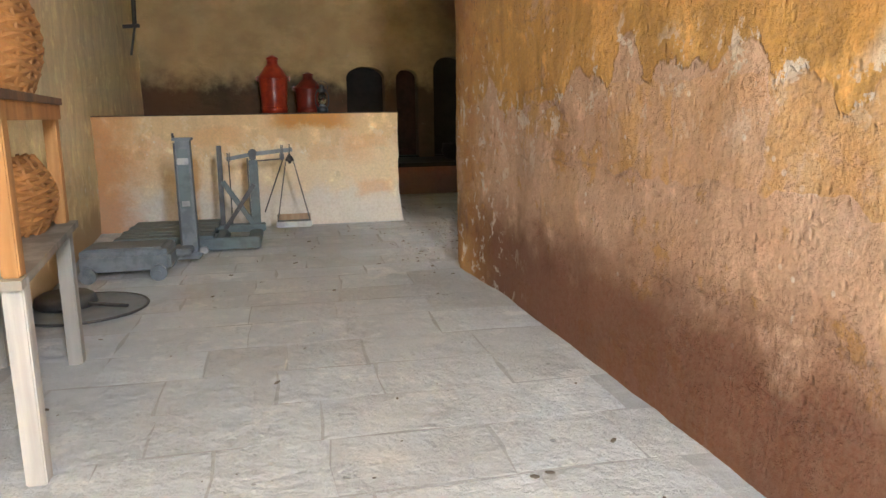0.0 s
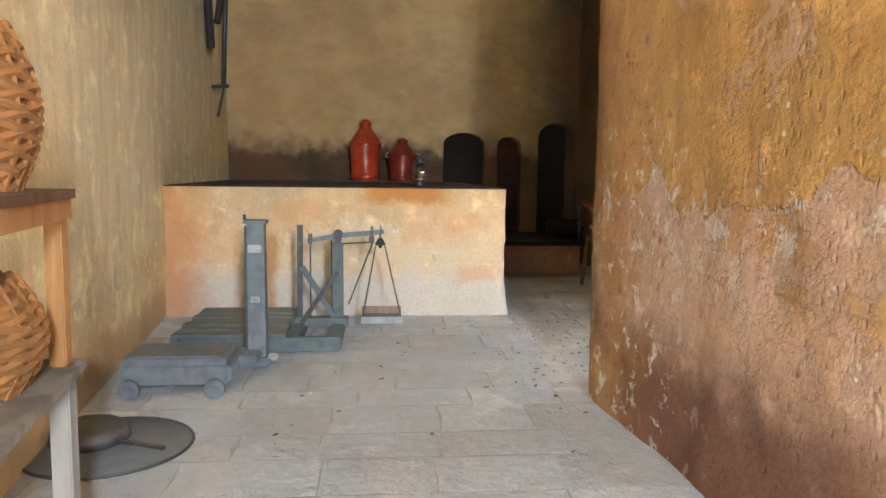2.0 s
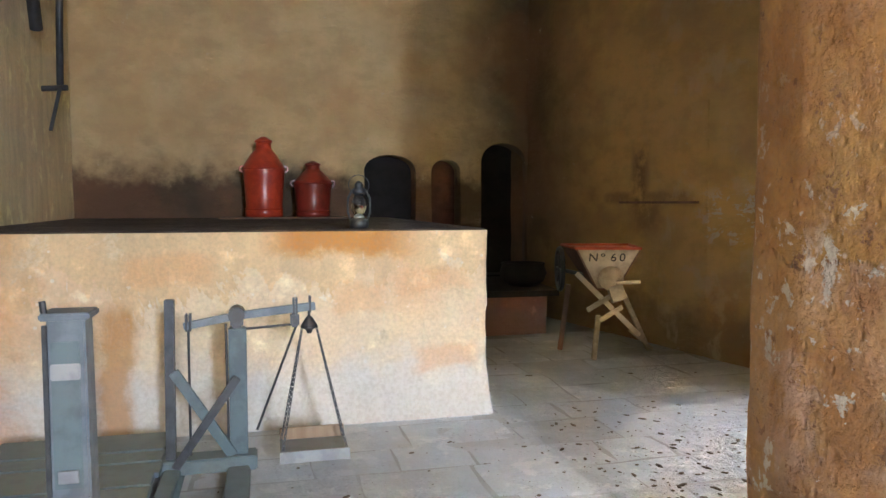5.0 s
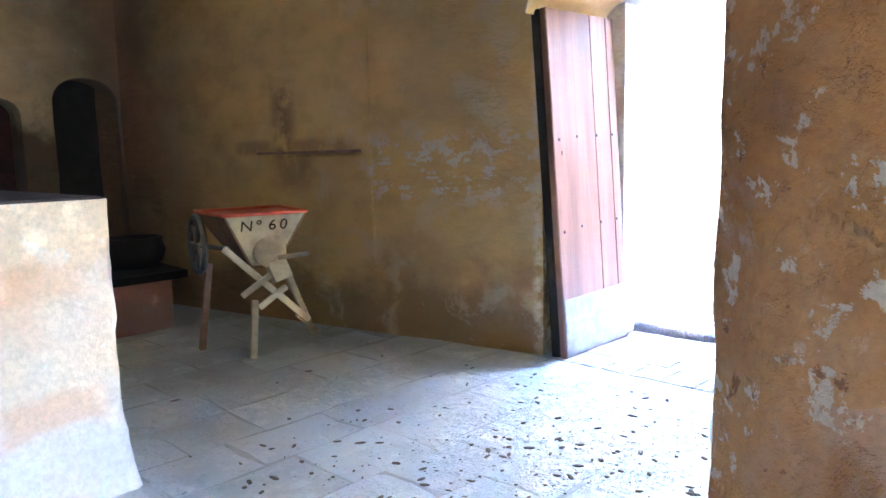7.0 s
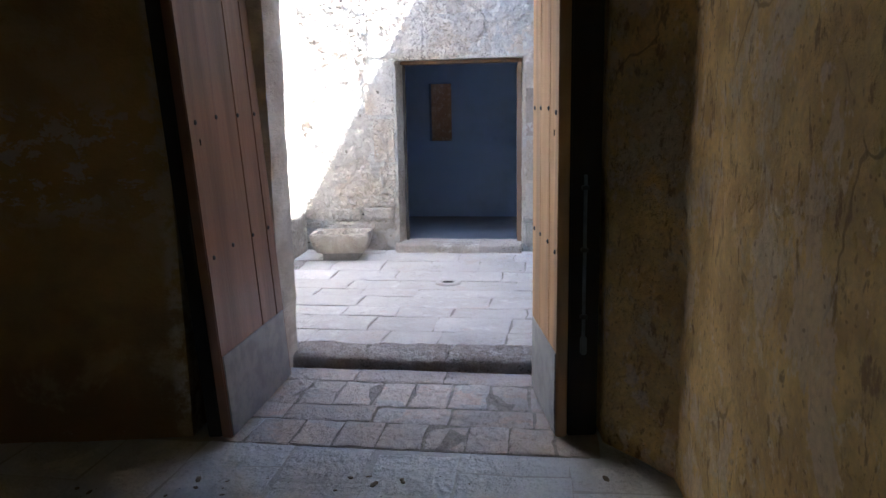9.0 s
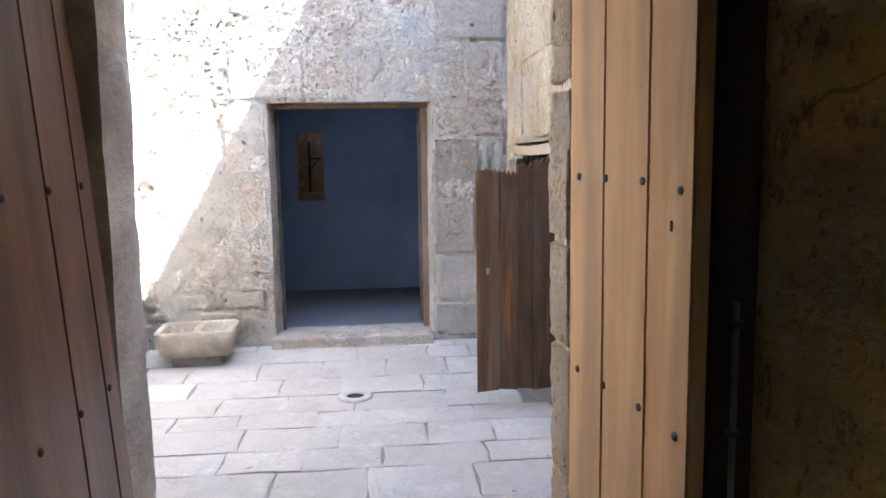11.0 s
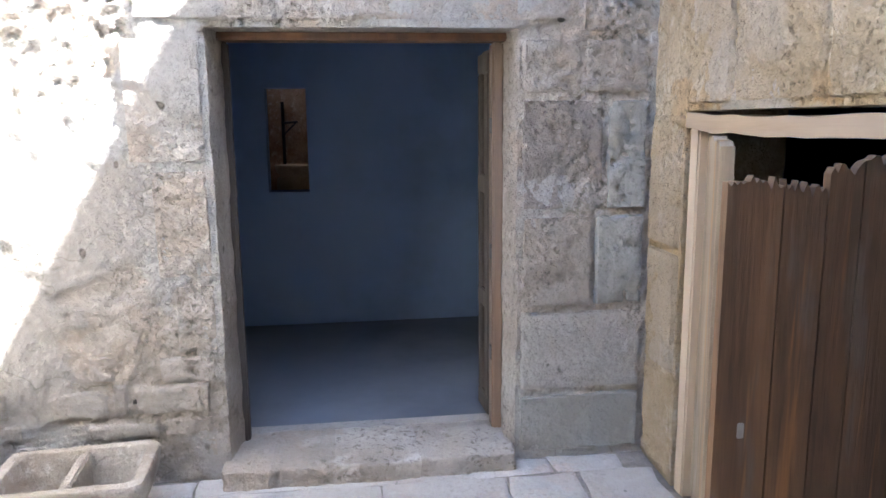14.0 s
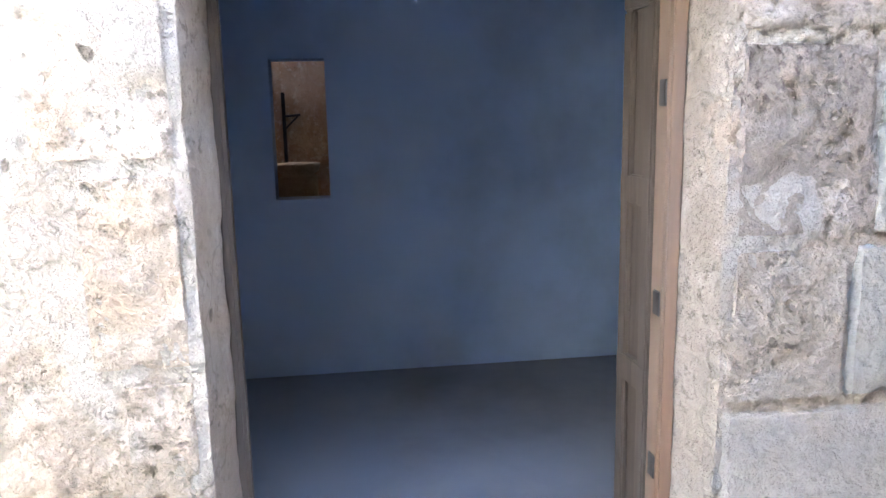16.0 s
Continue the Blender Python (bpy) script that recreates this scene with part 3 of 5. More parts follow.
def thing(name, m, label, category, group=""):
    ob = new(name)
    ob.matrix_world = m
    ob.empty_display_size = 0.1
    return tagged(ob, label, category, group)


def soften(ob, degrees=42):
    smooth(ob)
    ob.data.set_sharp_from_angle(angle=radians(degrees))
    return ob


def smooth(ob):
    for p in ob.data.polygons:
        p.use_smooth = True
    return ob


def box(x0, y0, z0, x1, y1, z1, bevel=0.0, bm=None, m=None):
    bm = bm or bmesh.new()
    made = bmesh.ops.create_cube(bm, size=1.0)["verts"]
    t = Matrix.LocRotScale(((x0 + x1) / 2, (y0 + y1) / 2, (z0 + z1) / 2), None, (x1 - x0, y1 - y0, z1 - z0))
    bmesh.ops.transform(bm, matrix=t, verts=made)
    if bevel:
        edges = list({e for v in made for e in v.link_edges})
        made = bmesh.ops.bevel(bm, geom=edges, offset=bevel, segments=2, affect="EDGES", clamp_overlap=True)["verts"] or made
    if m is not None:
        bmesh.ops.transform(bm, matrix=m, verts=list({v for v in made}))
    return bm


def rod(a, b, r, sides=8, bm=None, r2=None):
    bm = bm or bmesh.new()
    a, b = Vector(a), Vector(b)
    d = b - a
    m = Matrix.Translation((a + b) / 2) @ d.to_track_quat("Z", "Y").to_matrix().to_4x4()
    bmesh.ops.create_cone(bm, cap_ends=True, segments=sides, radius1=r, radius2=r if r2 is None else r2, depth=d.length, matrix=m)
    return bm


def plank(a, b, wide, thick, bm=None, bevel=0.004):
    """A squared timber from a to b; wide is across the x-z plane, thick along y."""
    bm = bm or bmesh.new()
    a, b = Vector(a), Vector(b)
    d = (b - a).normalized()
    side = d.cross(Vector((0, 1, 0)))
    if side.length < 0.05:
        side = Vector((1, 0, 0))
    side.normalize()
    up = side.cross(d).normalized()
    m = Matrix((side, up, d)).transposed().to_4x4()
    m.translation = (a + b) / 2
    return box(-wide / 2, -thick / 2, -(b - a).length / 2, wide / 2, thick / 2, (b - a).length / 2, bevel, bm, m)


def lathe(profile, sides=28, bm=None, centre=(0, 0, 0)):
    """A turned body from (radius, height) pairs, from the bottom up."""
    bm = bm or bmesh.new()
    rings = []
    for r, z in profile:
        rings.append([bm.verts.new((centre[0] + r * math.cos(2 * math.pi * i / sides), centre[1] + r * math.sin(2 * math.pi * i / sides), centre[2] + z)) for i in range(sides)])
    for a, b in zip(rings, rings[1:]):
        for i in range(sides):
            bm.faces.new((a[i], a[(i + 1) % sides], b[(i + 1) % sides], b[i]))
    bm.faces.new(rings[0][::-1])
    bm.faces.new(rings[-1])
    return bm


def ring(r, thick, sides=24, minor=6, bm=None, m=None):
    bm = bm or bmesh.new()
    loops = []
    for i in range(sides):
        a = 2 * math.pi * i / sides
        loops.append([bm.verts.new(((r + thick * math.cos(2 * math.pi * j / minor)) * math.cos(a), (r + thick * math.cos(2 * math.pi * j / minor)) * math.sin(a), thick * math.sin(2 * math.pi * j / minor))) for j in range(minor)])
    for i in range(sides):
        for j in range(minor):
            bm.faces.new((loops[i][j], loops[(i + 1) % sides][j], loops[(i + 1) % sides][(j + 1) % minor], loops[i][(j + 1) % minor]))
    if m is not None:
        bmesh.ops.transform(bm, matrix=m, verts=[v for l in loops for v in l])
    return bm


def wobble(p, amp, scale):
    return amp * (noise.noise(p * scale) + 0.6 * noise.noise(p * scale * 2.7 + Vector((9, 4, 2))) + 0.4 * noise.noise(p * scale * 6.1 + Vector((3, 7, 5))))


def ease(lo, hi, v):
    t = max(0.0, min(1.0, (v - lo) / (hi - lo)))
    return t * t * (3 - 2 * t)


def crag(p):
    """How far porous, half-plastered stone stands out at p, and how much cement skin covers it there."""
    q = p + noise.noise_vector(p * 6.0) * 0.02
    skin = ease(0.10, 0.17, noise.noise(p * 1.25 + Vector((5, 1, 8))) + 0.3 * noise.noise(p * 5.3) + 0.12 * noise.noise(p * 17))
    zone = ease(-0.15, 0.15, noise.noise(p * 1.9 + Vector((2, 9, 4))))
    pit = ease(0.36, 0.14, noise.voronoi(q * 20)[0][0]) * zone
    small = ease(0.40, 0.2, noise.voronoi(q * 36 + Vector((4, 4, 4)))[0][0]) * (1 - 0.6 * zone)
    swell = 0.012 * noise.noise(p * 3.1) + 0.010 * noise.noise(p * 8.3) + 0.006 * noise.noise(p * 19)
    return swell * (1 - 0.7 * skin) + 0.009 * skin - (0.026 * pit + 0.011 * small) * (1 - 0.85 * skin), skin


def rough_prism(pts, z0, z1, step=0.12, amp=0.012, scale=2.2, fine_to=3.2, facing=None):
    """An upright wall on a plan outline (counter-clockwise), its faces uneven as hand-laid plaster is."""
    line = []
    n = len(pts)
    for i in range(n):
        a, b = Vector((*pts[i], 0)), Vector((*pts[(i + 1) % n], 0))
        k = max(1, min(160, round((b - a).length / step)))
        d = (b - a).normalized()
        out = Vector((d.y, -d.x, 0))
        for j in range(k):
            line.append([a.lerp(b, j / k), out.copy()])
    for i in range(len(line)):
        q = line[i][1] + line[i - 1][1]
        line[i].append(q.normalized() if q.length > 0.1 else line[i][1])
    levels = []
    z = z0
    while z < min(z1, fine_to) - step * 0.5:
        levels.append(z)
        z += step
    while z < z1 - 0.3:
        levels.append(z)
        z += 0.5
    levels = levels or [z0]
    levels.append(z1)
    bm = bmesh.new()
    rows = []
    mask = bm.verts.layers.float.new("skin") if facing else None
    for z in levels:
        row = []
        for p, _, nrm in line:
            at = p + Vector((0, 0, z))
            out = wobble(at, amp, scale)
            cover = 0.0
            if facing and nrm.dot(facing) > 0.3 and z <= fine_to:
                more, cover = crag(at)
                out += more
            v = bm.verts.new(at + nrm * out)
            if facing:
                v[mask] = cover
            row.append(v)
        rows.append(row)
    m = len(line)
    for a, b in zip(rows, rows[1:]):
        for i in range(m):
            bm.faces.new((a[i], a[(i + 1) % m], b[(i + 1) % m], b[i]))
    bm.faces.new(rows[0][::-1])
    bm.faces.new(rows[-1])
    return bm


def slab(pts, z0, z1):
    bm = bmesh.new()
    low = [bm.verts.new((*p, z0)) for p in pts]
    top = [bm.verts.new((*p, z1)) for p in pts]
    n = len(pts)
    for i in range(n):
        bm.faces.new((low[i], low[(i + 1) % n], top[(i + 1) % n], top[i]))
    bm.faces.new(low[::-1])
    bm.faces.new(top)
    return bm


def arch_panel(u0, u1, spring, crown, top, v0, v1, across="x", sides=14):
    """Wall over an arched opening: from the arch's curve up to top, between v0 and v1 along the other axis."""
    curve = []
    for i in range(sides + 1):
        a = math.pi * i / sides
        curve.append(((u0 + u1) / 2 - (u1 - u0) / 2 * math.cos(a), spring + (crown - spring) * math.sin(a) ** 0.8))
    shape = curve + [(u1, top), (u0, top)]
    at = (lambda u, z, v: (u, v, z)) if across == "x" else (lambda u, z, v: (v, u, z))
    bm = bmesh.new()
    f = [bm.verts.new(at(u, z, v0)) for u, z in shape]
    b = [bm.verts.new(at(u, z, v1)) for u, z in shape]
    n = len(shape)
    for i in range(n):
        bm.faces.new((f[i], f[(i + 1) % n], b[(i + 1) % n], b[i]))
    bm.faces.new(f[::-1])
    bm.faces.new(b)
    bmesh.ops.recalc_face_normals(bm, faces=bm.faces)
    return bm


def structure(name, bm, material, label, category):
    return tagged(soften(part(name, bm, material)), label, category, "", "structure")


# ---- structure: the ground and the room ----
bm = slab([(-400, -400), (400, -400), (400, 400), (-400, 400)], -1.2, -0.16)
structure("ground", bm, EARTH, "dry grey earth around the building", "ground")
floor = structure("floor", slab([(-3.2, -3.0), (5.3, -3.0), (5.3, 15.2), (-3.4, 15.2)], -0.155, -0.0015), DUST, "grey dusty stone floor of the storeroom", "floor")
wall_west = structure("wall_west", rough_prism([(-1.45, -2.6), (-1.6, 0.5), (-1.93, 5.0), (-2.45, 10.0), (-2.72, 14.8), (-3.4, 14.8), (-3.4, -2.6)], -0.15, 5.5, 0.14, 0.016), YELLOW, "yellow ochre plastered wall with pale scratches", "wall")
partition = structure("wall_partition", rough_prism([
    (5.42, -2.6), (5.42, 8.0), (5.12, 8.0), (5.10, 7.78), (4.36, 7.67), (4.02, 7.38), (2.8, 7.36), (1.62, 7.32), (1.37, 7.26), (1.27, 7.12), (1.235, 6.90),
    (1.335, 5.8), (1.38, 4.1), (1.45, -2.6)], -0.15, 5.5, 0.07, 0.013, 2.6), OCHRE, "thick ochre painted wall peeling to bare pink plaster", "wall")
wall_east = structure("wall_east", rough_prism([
    (4.22, 9.78), (5.10, 9.83), (5.12, 9.62), (5.42, 9.62), (5.42, 15.4), (3.0, 15.4), (3.25, 14.72)], -0.15, 5.5, 0.12, 0.014), EAST, "dark ochre wall stained by smoke, corner shade in its colour, flaking in patches", "wall")
structure("wall_over_door", arch_panel(7.55, 9.80, 2.5, 2.82, 5.5, 4.06, 5.10, "y"), EAST, "plastered arch above the doorway", "wall")
structure("door_lintel", box(5.103, 7.9, 2.68, 5.42, 9.7, 5.5, 0.01), SILLAR, "stone lintel over the doorway", "lintel")

NICHES = [(0.90, 1.62, 1.98, 2.23, 1.34), (1.84, 2.26, 1.98, 2.18, 0.55), (2.56, 3.22, 2.12, 2.42, 0.55)]
edges = [-2.8] + [v for n in NICHES for v in n[:2]] + [3.6]
for k in range(4):
    structure("wall_north", rough_prism([(edges[2 * k], 14.7), (edges[2 * k + 1], 14.7), (edges[2 * k + 1], 15.4), (edges[2 * k], 15.4)], -0.15, 5.5, 0.13, 0.012), FAR, "tan plastered back wall blackened by smoke low down, corner shade in its colour", "wall")
for x0, x1, spring, crown, foot in NICHES:
    # backs and feet are near-black, the middle back a dark red-brown
    back = NICHE_BROWN if 1.7 < x0 < 2.0 else NEAR_BLACK
    structure("wall_north_arch", arch_panel(x0 - 0.002, x1 + 0.002, spring, crown, 5.5, 14.703, 15.4), FAR, "tan plastered wall above a niche", "wall")
    structure("niche_back", box(x0, 15.05, foot, x1, 15.4, crown + 0.1), back, "near-black back of an arched niche", "niche")
    structure("niche_foot", box(x0, 14.705, -0.15, x1, 15.4, foot), NEAR_BLACK, "near-black foot of an arched niche", "niche")

wall_south = [((-2.2, -2.6), (-0.15, -2.6), (-0.15, -3.1), (-2.2, -3.1)), ((1.35, -2.6), (5.42, -2.6), (5.42, -3.1), (1.35, -3.1))]
for pts in wall_south:
    structure("wall_south", slab(list(pts)[::-1], -0.15, 5.5), YELLOW, "plastered wall beside the entrance", "wall")
# unseen wall, added only to keep direct sun out of the entrance
structure("sun_block_wall", slab([(-8, -6.0), (9, -6.0), (9, -5.6), (-8, -5.6)], -0.15, 7.0), SILLAR, "unseen tall stone wall added to block sun at the entrance", "wall")
structure("wall_south_lintel", box(-0.15, -3.1, 3.45, 1.35, -2.6, 5.5), YELLOW, "plastered wall above the entrance", "wall")
structure("ceiling", box(-3.4, -3.1, 5.5, 5.42, 15.4, 5.75), FAR, "smoke-darkened plaster ceiling", "ceiling")

# the raised masonry block at the back
plinth = thing("masonry_platform", pose(0, 0, 0), "chest-high cream plastered masonry platform with rust and dust stains", "platform")
bm = rough_prism([(-2.62, 9.97), (0.9, 9.97), (1.13, 9.96), (1.165, 9.99), (1.17, 11.5), (1.2, 14.66), (-2.8, 14.66)], -0.02, 1.37, 0.06, 0.016, 3.0)
for v in bm.verts:
    flare = max(0.0, 0.32 - v.co.z) ** 2 * 0.42
    if v.co.y < 10.2:
        v.co.y -= flare
    if v.co.x > 0.9:
        v.co.x += flare
soften(part("body", bm, CREAM, plinth))
soften(part("top", rough_prism([(-2.6, 9.985), (1.14, 9.975), (1.16, 11.5), (1.19, 14.65), (-2.78, 14.65)], 1.365, 1.382, 0.08, 0.012, 3.0), ASH, plinth, "dark dusty top surface"))

# ---- structure: the courtyard ----
court_z = lambda x, y: 0.075 - 0.028 * max(0, min(1, (x - 5.3) / 2.2)) * 2 + 0.075 * max(0, (x - 7.9) / 1.15)
bm = bmesh.new()
rows = [[bm.verts.new((x, y, z)) for y, z in ((7.0, court_z(x, 0) - 0.008), (11.2, court_z(x, 0) - 0.008), (11.2, -0.155), (7.0, -0.155))] for x in (5.5, 6.5, 7.5, 7.9, 8.5, 9.5)]
for p, q in zip(rows, rows[1:]):
    for i in range(4):
        bm.faces.new((p[i], p[(i + 1) % 4], q[(i + 1) % 4], q[i]))
bm.faces.new(rows[0])
bm.faces.new(rows[-1][::-1])
bmesh.ops.recalc_face_normals(bm, faces=bm.faces)
structure("courtyard_floor", bm, MORTAR, "earth and mortar under the courtyard paving", "ground")
WEST, NORTH = Vector((-1, 0, 0)), Vector((0, 1, 0))
east_label = "grey white volcanic stone wall with patched plaster"
structure("wall_courtyard_east", rough_prism([(9.05, 9.64), (9.36, 9.60), (9.36, 11.4), (9.05, 11.4)], -0.15, 6.8, 0.016, 0.010, 4.0, 3.0, WEST), SILLAR, east_label, "wall")
structure("wall_courtyard_east", rough_prism([(9.05, 8.21), (9.05, 7.0), (9.36, 7.0), (9.36, 8.25)], -0.15, 6.8, 0.018, 0.006, 5.0, 3.0, WEST), SILLAR, east_label, "wall")
structure("wall_courtyard_lintel", rough_prism([(9.052, 8.2), (9.38, 8.2), (9.38, 9.66), (9.052, 9.66)], 2.24, 6.8, 0.018, 0.008, 4.0, 3.2, WEST), SILLAR, "stone wall above the dark doorway", "wall")
south_label = "warm volcanic stone wall with crumbling plaster"
structure("wall_courtyard_south", rough_prism([(6.28, 7.53), (6.28, 7.05), (7.19, 7.05), (7.19, 7.53)], -0.15, 6.1, 0.016, 0.007, 5.0, 3.0, NORTH), SILLAR_WARM, south_label, "wall")
structure("wall_courtyard_south_arch", arch_panel(4.9, 6.282, 1.25, 2.0, 6.1, 7.06, 7.526), SILLAR_WARM, "stone arch over a shaded recess", "wall")
structure("recess_back", box(5.43, 7.06, -0.15, 6.3, 7.18, 2.2), JAMB, "shaded back of an arched recess", "wall")
structure("wall_courtyard_south", rough_prism([(8.70, 7.53), (8.70, 7.05), (9.05, 7.05), (9.05, 7.53)], -0.15, 6.1, 0.08, 0.012, 4.0, 3.0), SILLAR_WARM, south_label, "wall")
structure("wall_courtyard_south_lintel", rough_prism([(7.19, 7.528), (7.19, 7.05), (8.70, 7.05), (8.70, 7.528)], 1.85, 6.1, 0.02, 0.006, 4.0, 3.0, NORTH), SILLAR_WARM, "warm stone wall above the small door", "wall")
structure("wall_courtyard_north", rough_prism([(5.42, 10.75), (7.62, 10.75), (7.62, 11.3), (5.42, 11.3)], -0.15, 5.2, 0.12, 0.016), SILLAR, "sunlit pale stone wall", "wall")
structure("wall_courtyard_north", rough_prism([(8.42, 10.75), (9.05, 10.75), (9.05, 11.3), (8.42, 11.3)], -0.15, 5.2, 0.12, 0.016), SILLAR, "sunlit pale stone wall", "wall")
structure("wall_courtyard_north_sill", box(7.62, 10.752, -0.15, 8.42, 11.3, 2.54), SILLAR, "pale stone wall under the window", "wall")
structure("wall_courtyard_north_head", box(7.62, 10.752, 3.5, 8.42, 11.3, 5.2), SILLAR, "pale stone wall above the window", "wall")
window_1 = structure("window_1", box(7.62, 10.82, 2.54, 8.42, 10.86, 3.5), plain("window_glass", (0.006, 0.016, 0.03), 0.5), "small dark blue window in the sunlit wall", "window")
part("window_frame", box(7.625, 10.77, 2.55, 7.675, 10.816, 3.49, 0.004), GREY_WOOD, window_1)
part("window_frame", box(8.365, 10.77, 2.55, 8.415, 10.816, 3.49, 0.004), GREY_WOOD, window_1)

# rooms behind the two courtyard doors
structure("wall_side_room", slab([(5.6, 5.2), (9.3, 5.2), (9.3, 5.4), (5.6, 5.4)], -0.15, 3.0), HAZE_BLUE, "unlit wall of the side room", "wall")
structure("wall_side_room", slab([(9.06, 5.4), (9.3, 5.4), (9.3, 7.0), (9.06, 7.0)], -0.15, 3.0), HAZE_BLUE, "unlit wall of the side room", "wall")
structure("ceiling_side_room", box(5.43, 5.2, 3.0, 9.3, 7.04, 3.2), HAZE_BLUE, "unlit ceiling of the side room", "ceiling")
structure("floor_side_room", box(5.43, 5.2, -0.15, 9.3, 7.4, 0.08), MORTAR, "unlit floor of the side room", "floor")
structure("threshold", box(9.36, 8.0, -0.15, 9.5, 9.9, 0.155), PAVER, "dusty pale threshold of the dark room", "floor")
structure("floor_blue_room", box(9.5, 6.6, -0.155, 11.7, 11.4, 0.12), DARK_FLOOR, "dark floor of the blue room", "floor")
blue_label = "wall of the dark room, haze put into its blue colour"
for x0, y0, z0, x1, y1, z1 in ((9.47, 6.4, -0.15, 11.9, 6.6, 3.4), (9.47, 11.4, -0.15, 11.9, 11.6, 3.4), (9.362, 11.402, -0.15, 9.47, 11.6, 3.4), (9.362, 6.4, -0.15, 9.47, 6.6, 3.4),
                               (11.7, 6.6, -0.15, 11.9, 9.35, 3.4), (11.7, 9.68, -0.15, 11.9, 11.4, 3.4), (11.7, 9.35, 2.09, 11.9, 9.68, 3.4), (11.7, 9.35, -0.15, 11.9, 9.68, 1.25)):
    structure("wall_blue_room", box(x0, y0, z0, x1, y1, z1), HAZE_BLUE, blue_label, "wall")
structure("ceiling_blue_room", box(9.3, 6.4, 3.4, 11.9, 11.6, 3.6), HAZE_BLUE, "dark ceiling of the blue room", "ceiling")
# unseen block added to stop a leak of sun into the dark room
structure("sun_seal_block", box(9.06, 5.9, 0.0, 9.36, 6.99, 4.3), HAZE_BLUE, "unseen block added to keep sun out of the dark room", "wall")
structure("wall_back_room", box(11.702, 11.602, -0.15, 11.9, 13.0, 3.6), JAMB, "tan stone wall of the room behind", "wall")
structure("floor_back_room", box(11.7, 6.4, -0.157, 20.2, 13.0, 0.117), MORTAR, "grey floor of the room behind", "floor")
structure("wall_back_room", box(20.2, 6.2, -0.15, 20.5, 13.2, 3.9), JAMB, "tan stone wall of the room behind", "wall")
structure("wall_back_room", box(11.9, 13.0, -0.15, 20.2, 13.2, 3.6), JAMB, "tan stone wall of the room behind", "wall")
structure("wall_back_room", box(11.9, 8.2, -0.15, 20.2, 8.4, 3.6), JAMB, "tan stone wall of the room behind", "wall")
# unseen ceiling; the gap at its end is added to let some sky in
structure("ceiling_back_room", box(11.9, 8.2, 3.4, 20.03, 13.0, 3.6), SILLAR_WARM, "unseen stone ceiling, its slot added to light the room behind", "ceiling")
# ---- things: the double door ----
def door_leaf(name, length, height, faces, material, label):
    """A board door leaf from its hinge at x = 0 to its free edge at x = -length; faces: the side (+1 or -1 in y) with the nail heads."""
    ob = thing(name, Matrix(), label, "door", "leaves of the double door")
    cuts = [0.0, 0.13, 0.38, 1.0] if faces < 0 else [0.0, 0.34, 0.7, 1.0]
    for a, b in zip(cuts, cuts[1:]):
        part("board", box(-length * b + 0.0015, -0.028, 0.0, -length * a - 0.0015, 0.028, height, 0.006), material, ob)
    y = faces * 0.029
    part("kick_plate", box(-length + 0.01, min(y, y + faces * 0.006), 0.01, -0.03, max(y, y + faces * 0.006), 0.44, 0.002), SHEET, ob, "dull grey sheet metal plate")
    for z in (0.35, 0.95, 1.62, 2.3):
        part("batten", box(-length + 0.04, -faces * 0.028 - 0.035 * (faces > 0), z - 0.07, -0.05, -faces * 0.028 + 0.035 * (faces < 0), z + 0.07, 0.006), OLD_WOOD, ob)
        if 0.5 < z < 2.0:
            for f in (0.1, 0.36, 0.66, 0.92):
                bm = bmesh.new()
                bmesh.ops.create_uvsphere(bm, u_segments=8, v_segments=5, radius=0.013, matrix=Matrix.Translation((-length * f, y, z + 0.02 * math.sin(f * 20))) @ Matrix.Diagonal((1, 0.6, 1, 1)))
                part("nail_head", bm, DARK_IRON, ob)
    deep = 0.075 if faces < 0 else 0.15
    y0, y1 = sorted((-faces * 0.0295, -faces * (0.0295 + deep)))
    # near-black colour stands for the unlit leaf edge and the gap behind it
    stile = part("edge_stile", box(-length, y0, 0.005, -length + 0.07, y1, height, 0.008), SHADED_EDGE, ob, "edge timber, near-black for the shaded gap behind the leaf")
    if faces > 0:
        part("bolt", rod((-length - 0.014, -0.10, 0.5), (-length - 0.014, -0.10, 1.32), 0.009), STEEL, stile, "long grey iron bolt")
        part("bolt_knob", box(-length - 0.035, -0.115, 0.44, -length - 0.001, -0.085, 0.53, 0.006), STEEL, stile)
        for z in (0.62, 0.95, 1.25):
            part("bolt_staple", box(-length - 0.026, -0.118, z, -length - 0.0005, -0.082, z + 0.02, 0.003), DARK_IRON, stile)
    # keyhole shade painted as a thin black chip on the board
    part("keyhole", box(-length + 0.09, min(y, y + faces * 0.003), 1.5, -length + 0.10, max(y, y + faces * 0.003), 1.53, 0.001), NEAR_BLACK, ob)
    return ob


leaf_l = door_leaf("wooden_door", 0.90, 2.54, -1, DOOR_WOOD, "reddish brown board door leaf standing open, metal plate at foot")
leaf_l.matrix_world = pose(5.10, 9.585, 0.02, -3.2, -1.0, 0)
leaf_r = door_leaf("wooden_door", 0.72, 2.54, 1, PALE_DOOR, "pale orange board door leaf standing open, metal plate at foot")
leaf_r.matrix_world = pose(5.06, 8.01, 0.02, 0, 0, 10.5)

